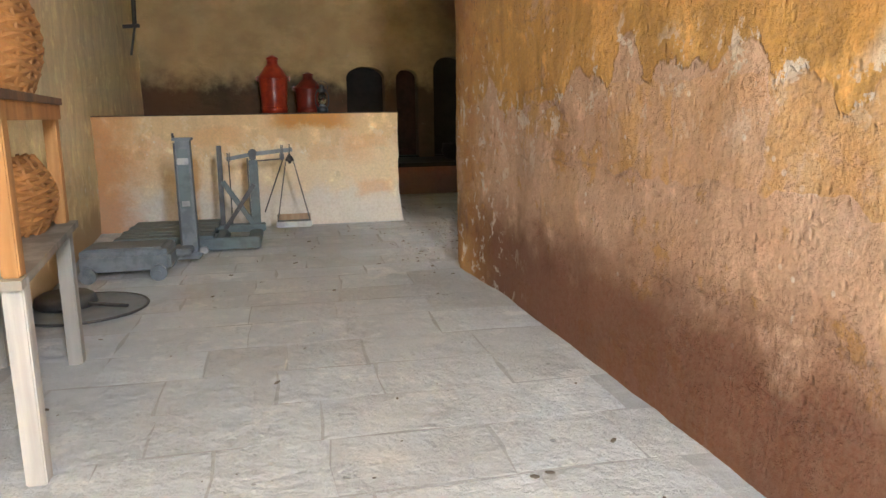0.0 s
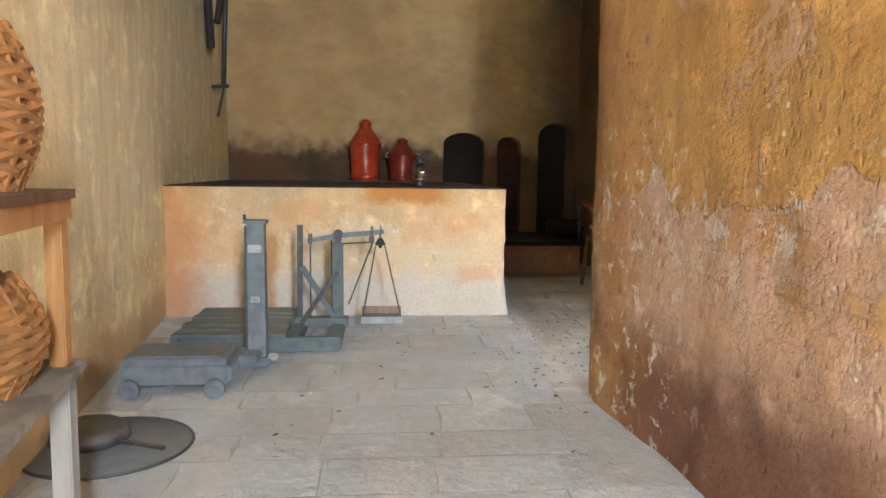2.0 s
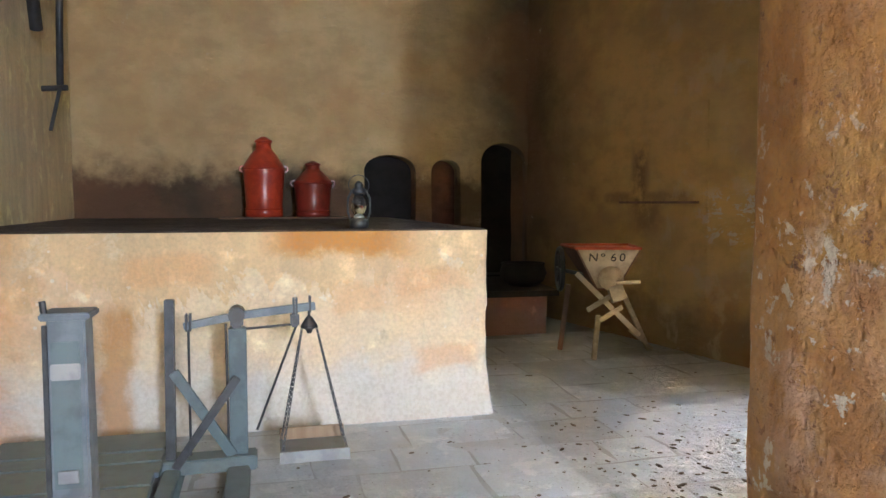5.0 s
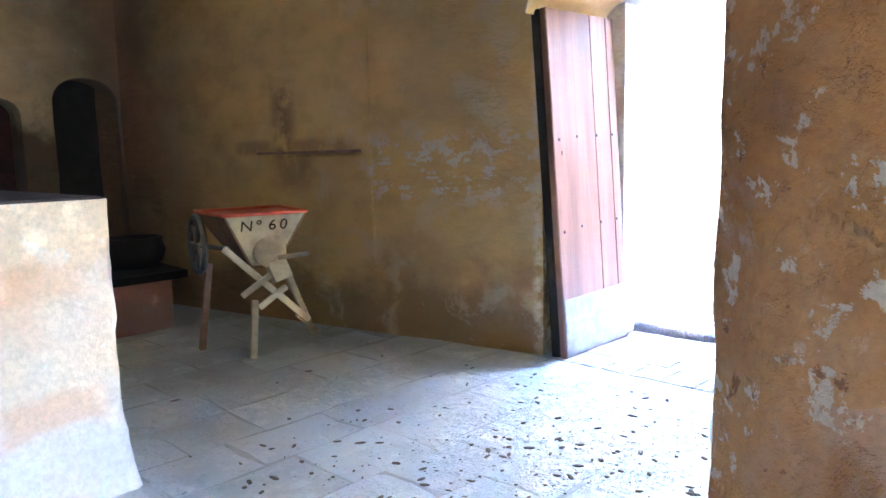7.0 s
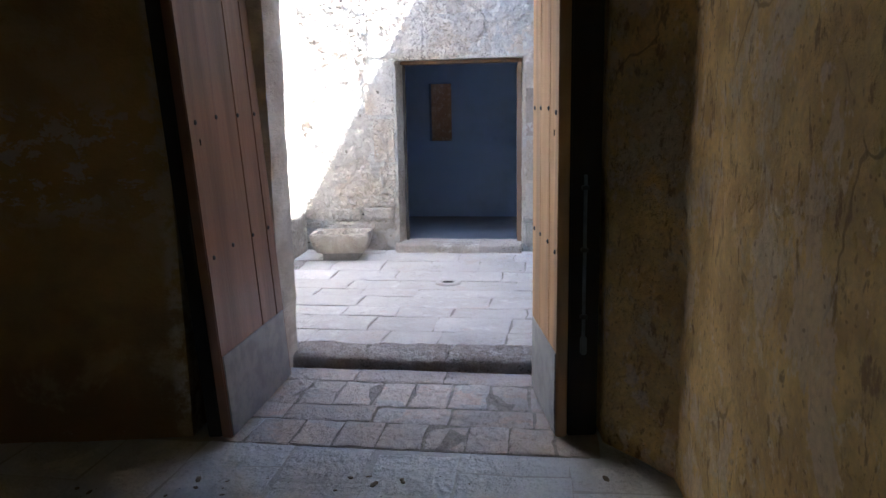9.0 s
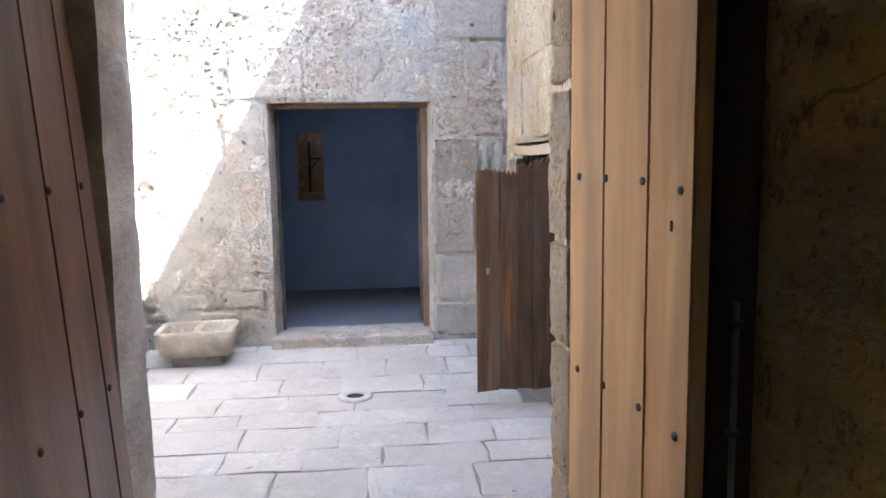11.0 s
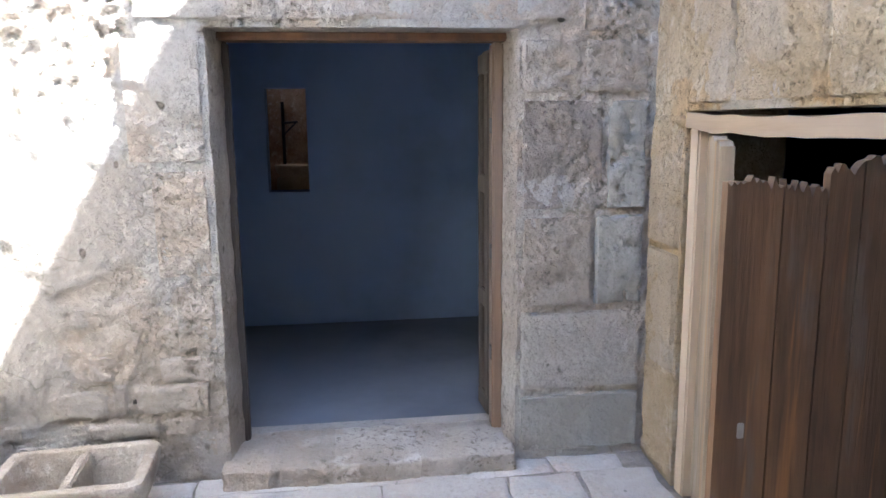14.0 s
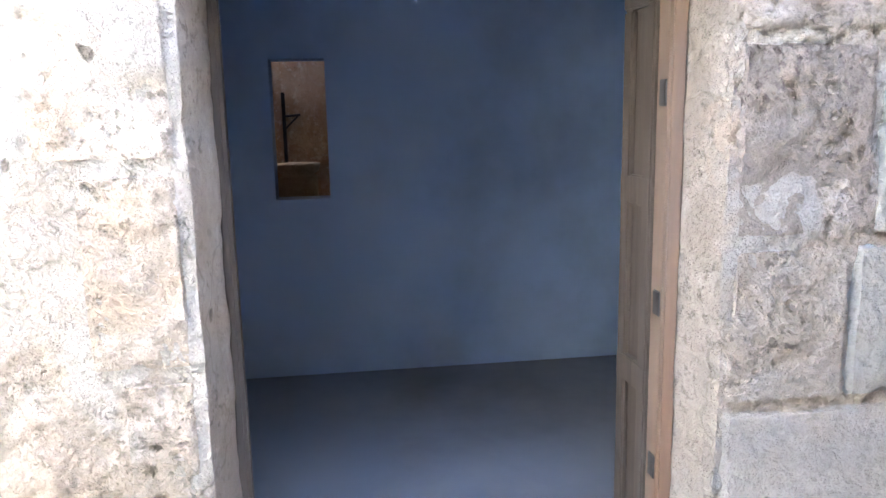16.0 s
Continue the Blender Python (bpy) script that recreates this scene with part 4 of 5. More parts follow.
# ---- things: the courtyard ----
def jagged_board(y0, y1, z0, z1, rise, teeth, thick=0.03):
    """An upright plank whose top is rotted into teeth."""
    bm = bmesh.new()
    n = teeth * 2
    top = []
    for i in range(n + 1):
        f = i / n
        top.append((y0 + (y1 - y0) * f, z1 + rise * f + random.uniform(-0.035, 0.012) * (1 if 0 < i < n else 0.4)))
    outline = [(y1, z0 + random.uniform(-0.01, 0.02)), *top[::-1], (y0, z0 + random.uniform(-0.01, 0.02))]
    a = [bm.verts.new((-thick / 2, y, z)) for y, z in outline]
    b = [bm.verts.new((thick / 2, y, z)) for y, z in outline]
    k = len(outline)
    for i in range(k):
        bm.faces.new((a[i], b[i], b[(i + 1) % k], a[(i + 1) % k]))
    bm.faces.new(a)
    bm.faces.new(b[::-1])
    bmesh.ops.recalc_face_normals(bm, faces=bm.faces)
    return bm


gate = thing("weathered_door", pose(7.38, 7.46, 0.0), "dark weathered plank door with rotted jagged top, standing open", "door")
for y0, y1, z1, rise, teeth in ((0.0, 0.055, 1.72, 0.0, 2), (0.06, 0.205, 1.735, -0.035, 6), (0.21, 0.305, 1.70, -0.02, 5), (0.31, 0.43, 1.635, 0.02, 7), (0.435, 0.59, 1.655, 0.01, 9)):
    part("plank", jagged_board(y0, y1, 0.135, z1, rise, teeth), GATE_WOOD, gate)
for z in (0.42, 1.38):
    part("batten", box(0.015, 0.03, z, 0.05, 0.57, z + 0.1, 0.006), GATE_WOOD, gate)
part("lock_plate", box(-0.022, 0.505, 0.95, -0.015, 0.525, 0.995, 0.003), SHEET, gate, "small pale metal lock plate")
for z in (0.35, 1.05, 1.55):
    part("hinge", rod((0.0, -0.015, z - 0.04), (0.0, -0.015, z + 0.04), 0.011), DARK_IRON, gate)

frame_1 = thing("door_frame", pose(0, 0, 0), "grey weathered timber frame of the small door", "door frame")
part("post", box(7.20, 7.42, 0.06, 7.27, 7.50, 1.78, 0.008), FRAME_WOOD, frame_1)
part("post", box(8.60, 7.42, 0.06, 8.68, 7.52, 1.78, 0.008), TAN_WOOD, frame_1)
bm = bmesh.new()
rows = []
for i in range(13):
    x = 7.19 + i * 0.125
    dz = -0.022 * (1 - ((x - 7.94) / 0.75) ** 2) + 0.004 * math.sin(i * 2.3)
    rows.append([bm.verts.new((x, y, z + dz)) for y, z in ((7.40, 1.772), (7.537, 1.772 + 0.003 * math.sin(i * 1.7)), (7.537, 1.842), (7.40, 1.842))])
for p, q in zip(rows, rows[1:]):
    for i in range(4):
        bm.faces.new((p[i], p[(i + 1) % 4], q[(i + 1) % 4], q[i]))
bm.faces.new(rows[0])
bm.faces.new(rows[-1])
bmesh.ops.recalc_face_normals(bm, faces=bm.faces)
part("lintel", bm, wood("lintel_wood", (0.38, 0.30, 0.22), (0.28, 0.21, 0.15), 0, 0.8, (0.30, 0.25, 0.21)), frame_1, "sagging pale timber lintel")
second = thing("weathered_door", pose(8.60, 7.45, 0.0, 0, 0, -22.6), "pale grey plank door leaf with splintered top, ajar", "door")
for x0, x1, z1 in ((-0.20, -0.005, 1.75), (-0.40, -0.205, 1.74), (-0.56, -0.405, 1.72)):
    b = jagged_board(x0, x1, 0.10, z1, 0.0, 3, 0.05)
    bmesh.ops.transform(b, matrix=Matrix.Rotation(radians(-90), 4, "Z"), verts=b.verts)
    bmesh.ops.rotate(b, cent=(0, 0, 0), matrix=Matrix.Rotation(radians(180), 3, "Z"), verts=b.verts)
    for v in b.verts:
        v.co.x = -abs(v.co.x)
    bmesh.ops.recalc_face_normals(b, faces=b.faces)
    part("plank", b, PALE_GATE, second)

frame_2 = thing("door_frame", pose(0, 0, 0), "worn brown timber frame inside the dark doorway", "door frame")
part("post", box(9.29, 9.578, 0.16, 9.355, 9.612, 2.2, 0.01), POST_WOOD, frame_2)
part("post", box(9.26, 8.236, 0.16, 9.355, 8.292, 2.2, 0.01), WARM_POST, frame_2, "worn reddish brown post")
# added strip stands in for the rough underside of the stone lintel
part("lintel", box(9.22, 8.22, 2.20, 9.355, 9.63, 2.238, 0.008), OLD_WOOD, frame_2, "rough brown strip for the stone underside of the lintel")
for z in (0.55, 1.1, 1.75):
    part("hinge", box(9.275, 8.290, z, 9.32, 8.298, z + 0.08, 0.003), DARK_IRON, frame_2)
inner = thing("panel_door", pose(9.358, 8.255, 0.18, 0, 0, 3), "dark weathered panelled door folded back inside the doorway", "door")
part("board", box(0.0, -0.02, 0.0, 0.24, 0.02, 2.0, 0.006), POST_WOOD, inner)
for z in (0.02, 0.62, 1.25, 1.88):
    part("rail", box(0.01, 0.02, z, 0.23, 0.045, z + 0.1, 0.006), POST_WOOD, inner)
for x in (0.01, 0.17):
    part("stile", box(x, 0.021, 0.12, x + 0.06, 0.043, 1.88, 0.006), POST_WOOD, inner)

# double trough of stone
trough = thing("stone_trough", pose(8.68, 10.225, 0.15, 0, 0, 4), "pale carved stone trough with two basins, beside the wall", "trough")
def trough_body(L=0.64, D=0.46, H=0.22):
    bm = bmesh.new()
    def loop(l, d, z, r=0.05):
        pts = []
        for sx, sy, a0 in ((1, 1, 0), (-1, 1, 90), (-1, -1, 180), (1, -1, 270)):
            for k in range(4):
                a = radians(a0 + 30 * k)
                pts.append(bm.verts.new((sx * (d / 2 - r) + r * math.cos(a), sy * (l / 2 - r) + r * math.sin(a), z + random.uniform(-0.004, 0.004))))
        return pts
    def skin(a, b):
        n = len(a)
        for i in range(n):
            bm.faces.new((a[i], a[(i + 1) % n], b[(i + 1) % n], b[i]))
    loops = [loop(L * 0.80, D * 0.74, 0.0), loop(L * 0.9, D * 0.88, 0.06), loop(L * 0.98, D * 0.97, 0.14), loop(L, D, H - 0.015), loop(L * 0.985, D * 0.97, H)]
    for a, b in zip(loops, loops[1:]):
        skin(a, b)
    bm.faces.new(loops[0][::-1])
    inner_top = loop(L - 0.10, D - 0.10, H, 0.03)
    skin(loops[-1], inner_top)
    rim_in = loop(L - 0.115, D - 0.115, H - 0.018, 0.03)
    bottom = loop(L - 0.14, D - 0.14, 0.05, 0.02)
    skin(inner_top, rim_in)
    skin(rim_in, bottom)
    bm.faces.new(bottom)
    return bm
soften(part("basin", trough_body(), TROUGH, trough), 35)
part("divider", box(-0.178, -0.024, 0.045, 0.178, 0.024, 0.212, 0.01), TROUGH, trough)
# block added under the basin, coloured dark where its shadow lies
part("foot", box(-0.13, -0.2, -0.085, 0.13, 0.2, 0.004, 0.01), MORTAR, trough, "added stone foot, dark for the shadow under the trough")

drain = thing("floor_drain", pose(7.72, 8.90, 0.022), "worn stone ring round a dark drain hole", "drain")
part("rim", ring(0.095, 0.034, 24, 8, None, Matrix.Diagonal((1, 1, 0.6, 1))), PAVER, drain)
# flat black disc paints the darkness inside the drain
part("hole", lathe([(0.068, -0.004), (0.068, 0.004)], 18), NEAR_BLACK, drain, "black disc for the shade in the opening")

# ---- things: weighing machines ----
scale_1 = thing("platform_scale", pose(-0.06, 0.28, 0), "dusty grey iron platform scale with a tall column, on wheels", "weighing scale")
part("platform", box(-1.90, 6.86, 0.205, -1.20, 7.32, 0.262, 0.008), STEEL, scale_1)
part("plate", box(-1.86, 6.89, 0.262, -1.25, 7.29, 0.274, 0.004), STEEL, scale_1)
part("side_frame", box(-1.90, 6.84, 0.085, -1.20, 6.875, 0.215, 0.008), STEEL, scale_1)
part("side_frame", box(-1.90, 7.29, 0.085, -1.20, 7.325, 0.215, 0.008), STEEL, scale_1)
part("cross_bar", box(-1.215, 6.9, 0.09, -1.18, 7.30, 0.2, 0.008), STEEL, scale_1)
for x in (-1.83, -1.27):
    for y in (6.80, 7.36):
        w = part("wheel", rod((x, y - 0.02, 0.068), (x, y + 0.02, 0.068), 0.068, 20), STEEL, scale_1)
        part("hub", rod((x, y - 0.032, 0.068), (x, y + 0.032, 0.068), 0.025, 10), STEEL, w)
part("column_foot", box(-1.235, 7.36, 0.06, -0.98, 7.60, 0.13, 0.02), STEEL, scale_1)
part("foot_bolt", box(-1.0, 7.40, 0.10, -0.93, 7.47, 0.16, 0.012), SHEET, scale_1)
part("neck", box(-1.22, 7.2, 0.13, -1.05, 7.5, 0.19, 0.01), STEEL, scale_1)
bm = box(-0.075, -0.075, 0.0, 0.075, 0.075, 1.02, 0.008)
for v in bm.verts:
    k = 1.0 - 0.14 * v.co.z
    v.co.x *= k
    v.co.y *= k
column = part("column", bm, STEEL, scale_1)
column.location = (-1.09, 7.48, 0.13)
part("panel", box(-0.048, -0.083, 0.40, 0.048, -0.076, 0.94, 0.003), TEAL, column)
part("edge_strip", box(-0.075, -0.084, 0.02, -0.058, -0.07, 1.0, 0.002), DARK_IRON, column)
part("maker_plate", box(-0.035, -0.088, 0.42, 0.035, -0.083, 0.47, 0.003), SHEET, column, "small oval metal plate")
part("dial_plate", box(-0.05, -0.088, 0.80, 0.05, -0.078, 0.86, 0.004), SHEET, column)
part("cap", box(-1.175, 7.395, 1.145, -1.005, 7.565, 1.172, 0.006), STEEL, scale_1)
part("pin", rod((-1.16, 7.42, 1.17), (-1.165, 7.42, 1.215), 0.012), DARK_IRON, scale_1)

scale_2 = thing("beam_scale", pose(0, 0, 0), "old grey-green beam scale with timber deck, posts and hanging pan", "weighing scale")
for k in range(7):
    y0 = 8.22 + k * 0.178
    part("deck_board", box(-1.93 + 0.015 * (k % 2), y0, 0.155, -0.99 - 0.01 * (k % 3), y0 + 0.168, 0.185 + 0.004 * (k % 3), 0.004), TEAL, scale_2)
part("deck_frame", box(-1.86, 8.24, 0.03, -0.55, 8.32, 0.15, 0.008), TEAL, scale_2)
part("deck_frame", box(-1.86, 9.36, 0.03, -0.99, 9.44, 0.15, 0.008), TEAL, scale_2)
part("deck_frame", box(-1.95, 8.25, 0.05, -1.87, 9.43, 0.15, 0.008), TEAL, scale_2)
part("deck_frame", box(-0.99, 8.33, 0.02, -0.90, 9.2, 0.14, 0.008), TEAL, scale_2)
part("deck_frame", box(-0.66, 8.33, 0.02, -0.54, 9.2, 0.13, 0.008), TEAL, scale_2)
part("sill_beam", box(-1.0, 8.9, 0.10, -0.5, 9.05, 0.18, 0.008), TEAL, scale_2)
part("post", plank((-0.955, 8.97, 0.10), (-0.95, 9.0, 1.045), 0.05, 0.06), DARK_IRON, scale_2, "dark iron-shod post")
part("post", box(-0.645, 8.95, 0.1, -0.55, 9.04, 0.88, 0.006), TEAL, scale_2)
part("brace", plank((-0.93, 8.94, 0.66), (-0.63, 8.94, 0.18), 0.055, 0.03), TEAL, scale_2)
part("brace", plank((-0.60, 8.91, 0.62), (-0.93, 8.91, 0.14), 0.045, 0.03), DARK_IRON, scale_2)
part("standard", box(-0.635, 8.96, 0.88, -0.565, 9.03, 0.99, 0.012), DARK_IRON, scale_2)
beam = part("beam", plank((-0.88, 9.0, 0.895), (-0.60, 9.0, 0.945), 0.042, 0.03), STEEL, scale_2)
part("beam_arm", plank((-0.60, 9.0, 0.945), (-0.17, 9.0, 0.985), 0.045, 0.03), STEEL, beam)
part("pivot", rod((-0.6, 8.94, 0.955), (-0.6, 9.06, 0.955), 0.045, 16), DARK_IRON, beam)
for x, z in ((-0.865, 0.9), (-0.845, 0.9), (-0.29, 0.97), (-0.275, 0.97), (-0.2, 0.98)):
    part("knife_edge", box(x - 0.006, 8.975, z - 0.03, x + 0.006, 9.025, z + 0.065, 0.002), DARK_IRON, beam)
part("poise", box(-0.31, 8.97, 0.87, -0.26, 9.03, 0.95, 0.01), DARK_IRON, beam)
part("tie_rod", rod((-0.855, 9.0, 0.9), (-0.855, 8.99, 0.16), 0.007), DARK_IRON, scale_2)
part("tie_rod", rod((-0.66, 9.02, 0.9), (-0.655, 9.01, 0.16), 0.007), DARK_IRON, scale_2)
part("reading_bar", rod((-0.55, 9.0, 0.87), (-0.29, 9.0, 0.885), 0.007), DARK_IRON, scale_2)
part("stay_rod", rod((-0.28, 9.0, 0.87), (-0.50, 8.98, 0.30), 0.007), DARK_IRON, scale_2)
part("hanger", lathe([(0.008, 0.10), (0.02, 0.09), (0.045, 0.05), (0.05, 0.035), (0.02, 0.02), (0.012, 0.0)][::-1], 14, None, (-0.205, 9.0, 0.83)), DARK_IRON, scale_2)
part("hook", rod((-0.205, 9.0, 0.9), (-0.205, 9.0, 0.98), 0.008), DARK_IRON, scale_2)
pan = part("pan", box(-0.375, 8.86, 0.155, 0.0, 9.14, 0.18, 0.004), STEEL, scale_2, "flat grey weighing pan")
part("pan_rim", box(-0.38, 8.852, 0.135, 0.005, 8.866, 0.20, 0.003), SHEET, pan)
part("pan_back", box(-0.375, 9.135, 0.155, 0.0, 9.15, 0.25, 0.003), FRAME_WOOD, pan)
def chain(a, b, links, bm):
    a, b = Vector(a), Vector(b)
    d = b - a
    q = d.to_track_quat("X", "Z").to_matrix().to_4x4()
    for i in range(links):
        m = Matrix.Translation(a + d * ((i + 0.5) / links)) @ q @ Matrix.Rotation(radians(90 * (i % 2)), 4, "X") @ Matrix.Diagonal((d.length / links * 0.72 / 0.009, 0.8, 1, 1))
        ring(0.009, 0.0028, 8, 4, bm, m)
    return bm
for x, y in ((-0.365, 8.87), (-0.365, 9.13), (-0.01, 8.87), (-0.01, 9.13)):
    part("chain", chain((-0.205 + 0.04 * (1 if x > -0.2 else -1), 9.0, 0.865), (x, y, 0.19), 26, bmesh.new()), DARK_IRON, scale_2)

# ---- things: on the platform ----
def jug(name, m, r, h, label):
    ob = thing(name, m, label, "jug", "red jugs on the platform")
    body = smooth(part("body", lathe([(r * 0.86, 0), (r * 0.9, 0.01), (r * 0.9, h * 0.08), (r * 0.86, h * 0.1), (r * 0.95, h * 0.45), (r * 1.0, h * 0.58), (r * 1.0, h * 0.62), (r * 0.94, h * 0.65), (r * 0.62, h * 0.78), (r * 0.40, h * 0.84), (r * 0.37, h * 0.87), (r * 0.37, h * 0.935)], 32), RED_GLAZE, ob))
    smooth(part("stopper", lathe([(r * 0.42, h * 0.93), (r * 0.42, h * 0.955), (r * 0.28, h * 0.975), (r * 0.15, h), (r * 0.04, h * 1.005)], 20), RED_GLAZE, ob))
    for z in (0.1, 0.6):
        part("band", ring(r * (0.885 if z < 0.3 else 1.0), 0.012, 32, 6, None, Matrix.Translation((0, 0, h * z))), RED_GLAZE, body)
    for sx in (-1, 1):
        part("ear", ring(0.035, 0.012, 14, 6, None, Matrix.Translation((sx * r, 0, h * 0.6)) @ Matrix.Rotation(radians(90), 4, "X")), RED_GLAZE, ob)
    return ob
board = tagged(part("board", box(-0.95, 13.9, 1.365, 0.62, 14.5, 1.40, 0.006), OLD_WOOD), "dark plank lying on the platform under the jugs", "board")
jug("red_jug", pose(-0.42, 14.2, 1.40), 0.255, 0.99, "tall bright red enamelled jug with narrow neck")
jug("red_jug", pose(0.185, 14.25, 1.40), 0.24, 0.70, "squat dark red jug with short neck")
for o in bpy.data.objects["red_jug.001"].children_recursive:
    o.data.materials[0] = DARK_RED

lamp = thing("oil_lantern", pose(0.235, 10.16, 1.385), "dark hurricane lantern with glass chimney on the platform edge", "lantern")
smooth(part("tank", lathe([(0.062, 0), (0.07, 0.01), (0.07, 0.05), (0.055, 0.07), (0.03, 0.078)], 22), DARK_IRON, lamp))
glass = Nodes("lamp_glass", 0.03)
glass.b.inputs["Transmission Weight"].default_value = 1.0
glass.done((0.85, 0.9, 0.92))
chimney = smooth(part("chimney", lathe([(0.034, 0.09), (0.052, 0.13), (0.056, 0.165), (0.046, 0.215), (0.034, 0.25)], 20), glass.mat, lamp, "clear glass chimney"))
smooth(part("burner", lathe([(0.036, 0.074), (0.04, 0.085), (0.03, 0.098), (0.012, 0.115)], 18), SHEET, lamp))
smooth(part("hood", lathe([(0.04, 0.248), (0.05, 0.262), (0.042, 0.285), (0.028, 0.30), (0.034, 0.315), (0.02, 0.335), (0.006, 0.345)], 18), DARK_IRON, lamp))
for sx in (-1, 1):
    bm = bmesh.new()
    pts = [(sx * 0.06, 0, 0.05), (sx * 0.082, 0, 0.12), (sx * 0.08, 0, 0.22), (sx * 0.05, 0, 0.275), (sx * 0.03, 0, 0.29)]
    for a, b in zip(pts, pts[1:]):
        rod(a, b, 0.0075, 8, bm)
    part("side_tube", bm, DARK_IRON, lamp)
part("bail", ring(0.075, 0.003, 20, 5, None, Matrix.Translation((0, 0, 0.315)) @ Matrix.Rotation(radians(80), 4, "X")), DARK_IRON, lamp)

# ---- things: the low stove and the mill ----
stove = thing("low_stove", pose(0, 0, 0), "low red plastered cooking bench with a black slab top", "stove")
part("base", rough_prism([(1.24, 12.98), (2.86, 12.98), (2.92, 13.3), (2.95, 14.66), (1.24, 14.66)], -0.02, 0.46, 0.1, 0.012, 3), RED_BLOCK, stove)
part("slab", rough_prism([(1.22, 12.92), (3.0, 12.92), (3.15, 14.66), (1.22, 14.66)], 0.46, 0.53, 0.1, 0.008, 3), NEAR_BLACK, stove, "soot-black stone slab")
pot = thing("cooking_pot", pose(2.75, 13.5, 0.53), "black sooty round pot on the stove", "pot")
smooth(part("bowl", lathe([(0.16, 0), (0.26, 0.06), (0.3, 0.16), (0.27, 0.26), (0.28, 0.29), (0.25, 0.29), (0.2, 0.1)], 24), NEAR_BLACK, pot))

mill = thing("grain_mill", pose(2.88, 11.55, 0.0, 0, 0, -14), "hand grain mill with a red and cream hopper on splayed legs", "mill")
def hopper():
    bm = bmesh.new()
    top = [bm.verts.new((x, y, 1.13)) for x, y in ((-0.36, 0.30), (-0.33, -0.36), (0.27, -0.36), (0.33, 0.30))]
    low = [bm.verts.new((x, y, 0.72)) for x, y in ((-0.10, 0.10), (-0.09, -0.16), (0.10, -0.16), (0.11, 0.10))]
    for i in range(4):
        bm.faces.new((top[i], top[(i + 1) % 4], low[(i + 1) % 4], low[i]))
    bm.faces.new(low[::-1])
    bmesh.ops.recalc_face_normals(bm, faces=bm.faces)
    bmesh.ops.solidify(bm, geom=bm.faces[:], thickness=0.012)
    return bm
part("hopper", hopper(), HOPPER_BROWN, mill, "dull brown sheet hopper")
def face_plate():
    bm = bmesh.new()
    f = [bm.verts.new(v) for v in ((-0.325, -0.375, 1.13), (0.27, -0.375, 1.13), (0.10, -0.178, 0.73), (-0.09, -0.178, 0.73))]
    b = [bm.verts.new((v.co.x, v.co.y + 0.01, v.co.z)) for v in f]
    for i in range(4):
        bm.faces.new((f[i], f[(i + 1) % 4], b[(i + 1) % 4], b[i]))
    bm.faces.new(f)
    bm.faces.new(b[::-1])
    bmesh.ops.recalc_face_normals(bm, faces=bm.faces)
    return bm
plate = part("front_plate", face_plate(), HOPPER_CREAM, mill, "cream painted plate marked in black")
def rim():
    bm = bmesh.new()
    for a, b in (((-0.37, 0.31, 1.135), (-0.34, -0.38, 1.135)), ((-0.34, -0.38, 1.135), (0.28, -0.38, 1.135)), ((0.28, -0.38, 1.135), (0.34, 0.31, 1.135)), ((0.34, 0.31, 1.135), (-0.37, 0.31, 1.135))):
        rod(a, b, 0.014, 6, bm)
    f = [bm.verts.new((x, y, 1.128)) for x, y in ((-0.35, 0.29), (-0.33, -0.36), (0.27, -0.36), (0.32, 0.29))]
    bm.faces.new(f)
    return bm
part("rim", rim(), HOPPER_RED, mill, "bright red lid and rim")
for glyph, across in (("N", -0.145), ("\u00ba", -0.055), ("6", 0.05), ("0", 0.135)):
    text = bpy.data.curves.new("number", "FONT")
    text.body, text.size, text.extrude, text.align_x, text.align_y = glyph, 0.125, 0.002, "CENTER", "CENTER"
    lettering = new("lettering", text)
    bpy.context.view_layer.update()
    mesh = bpy.data.meshes.new_from_object(lettering.evaluated_get(bpy.context.evaluated_depsgraph_get()))
    bpy.data.objects.remove(lettering)
    number = new("letter", mesh)
    number.data.materials.clear()
    number.data.materials.append(INK)
    number.parent = plate
    number.matrix_local = pose(-0.02 + across, -0.3365, 1.043, 116.2, 0, 0)
smooth(part("grinder_housing", rod((0.02, -0.30, 0.84), (0.02, -0.14, 0.84), 0.12, 22), HOPPER_CREAM, mill))
part("spout", plank((0.06, -0.26, 0.76), (0.10, -0.30, 0.62), 0.14, 0.12), HOPPER_CREAM, mill)
part("handle", rod((0.05, -0.36, 0.80), (0.27, -0.42, 0.82), 0.018), HOPPER_CREAM, mill)
wheel = part("flywheel", ring(0.21, 0.024, 28, 6, None, Matrix.Translation((-0.42, 0.08, 0.90)) @ Matrix.Rotation(radians(90), 4, "Y")), DARK_IRON, mill)
for k in range(4):
    a = radians(45 * k)
    part("spoke", rod((-0.42, 0.08 - 0.2 * math.cos(a), 0.90 - 0.2 * math.sin(a)), (-0.42, 0.08 + 0.2 * math.cos(a), 0.90 + 0.2 * math.sin(a)), 0.012), DARK_IRON, wheel)
part("axle", rod((-0.46, 0.08, 0.90), (-0.05, 0.0, 0.82), 0.02), DARK_IRON, mill)
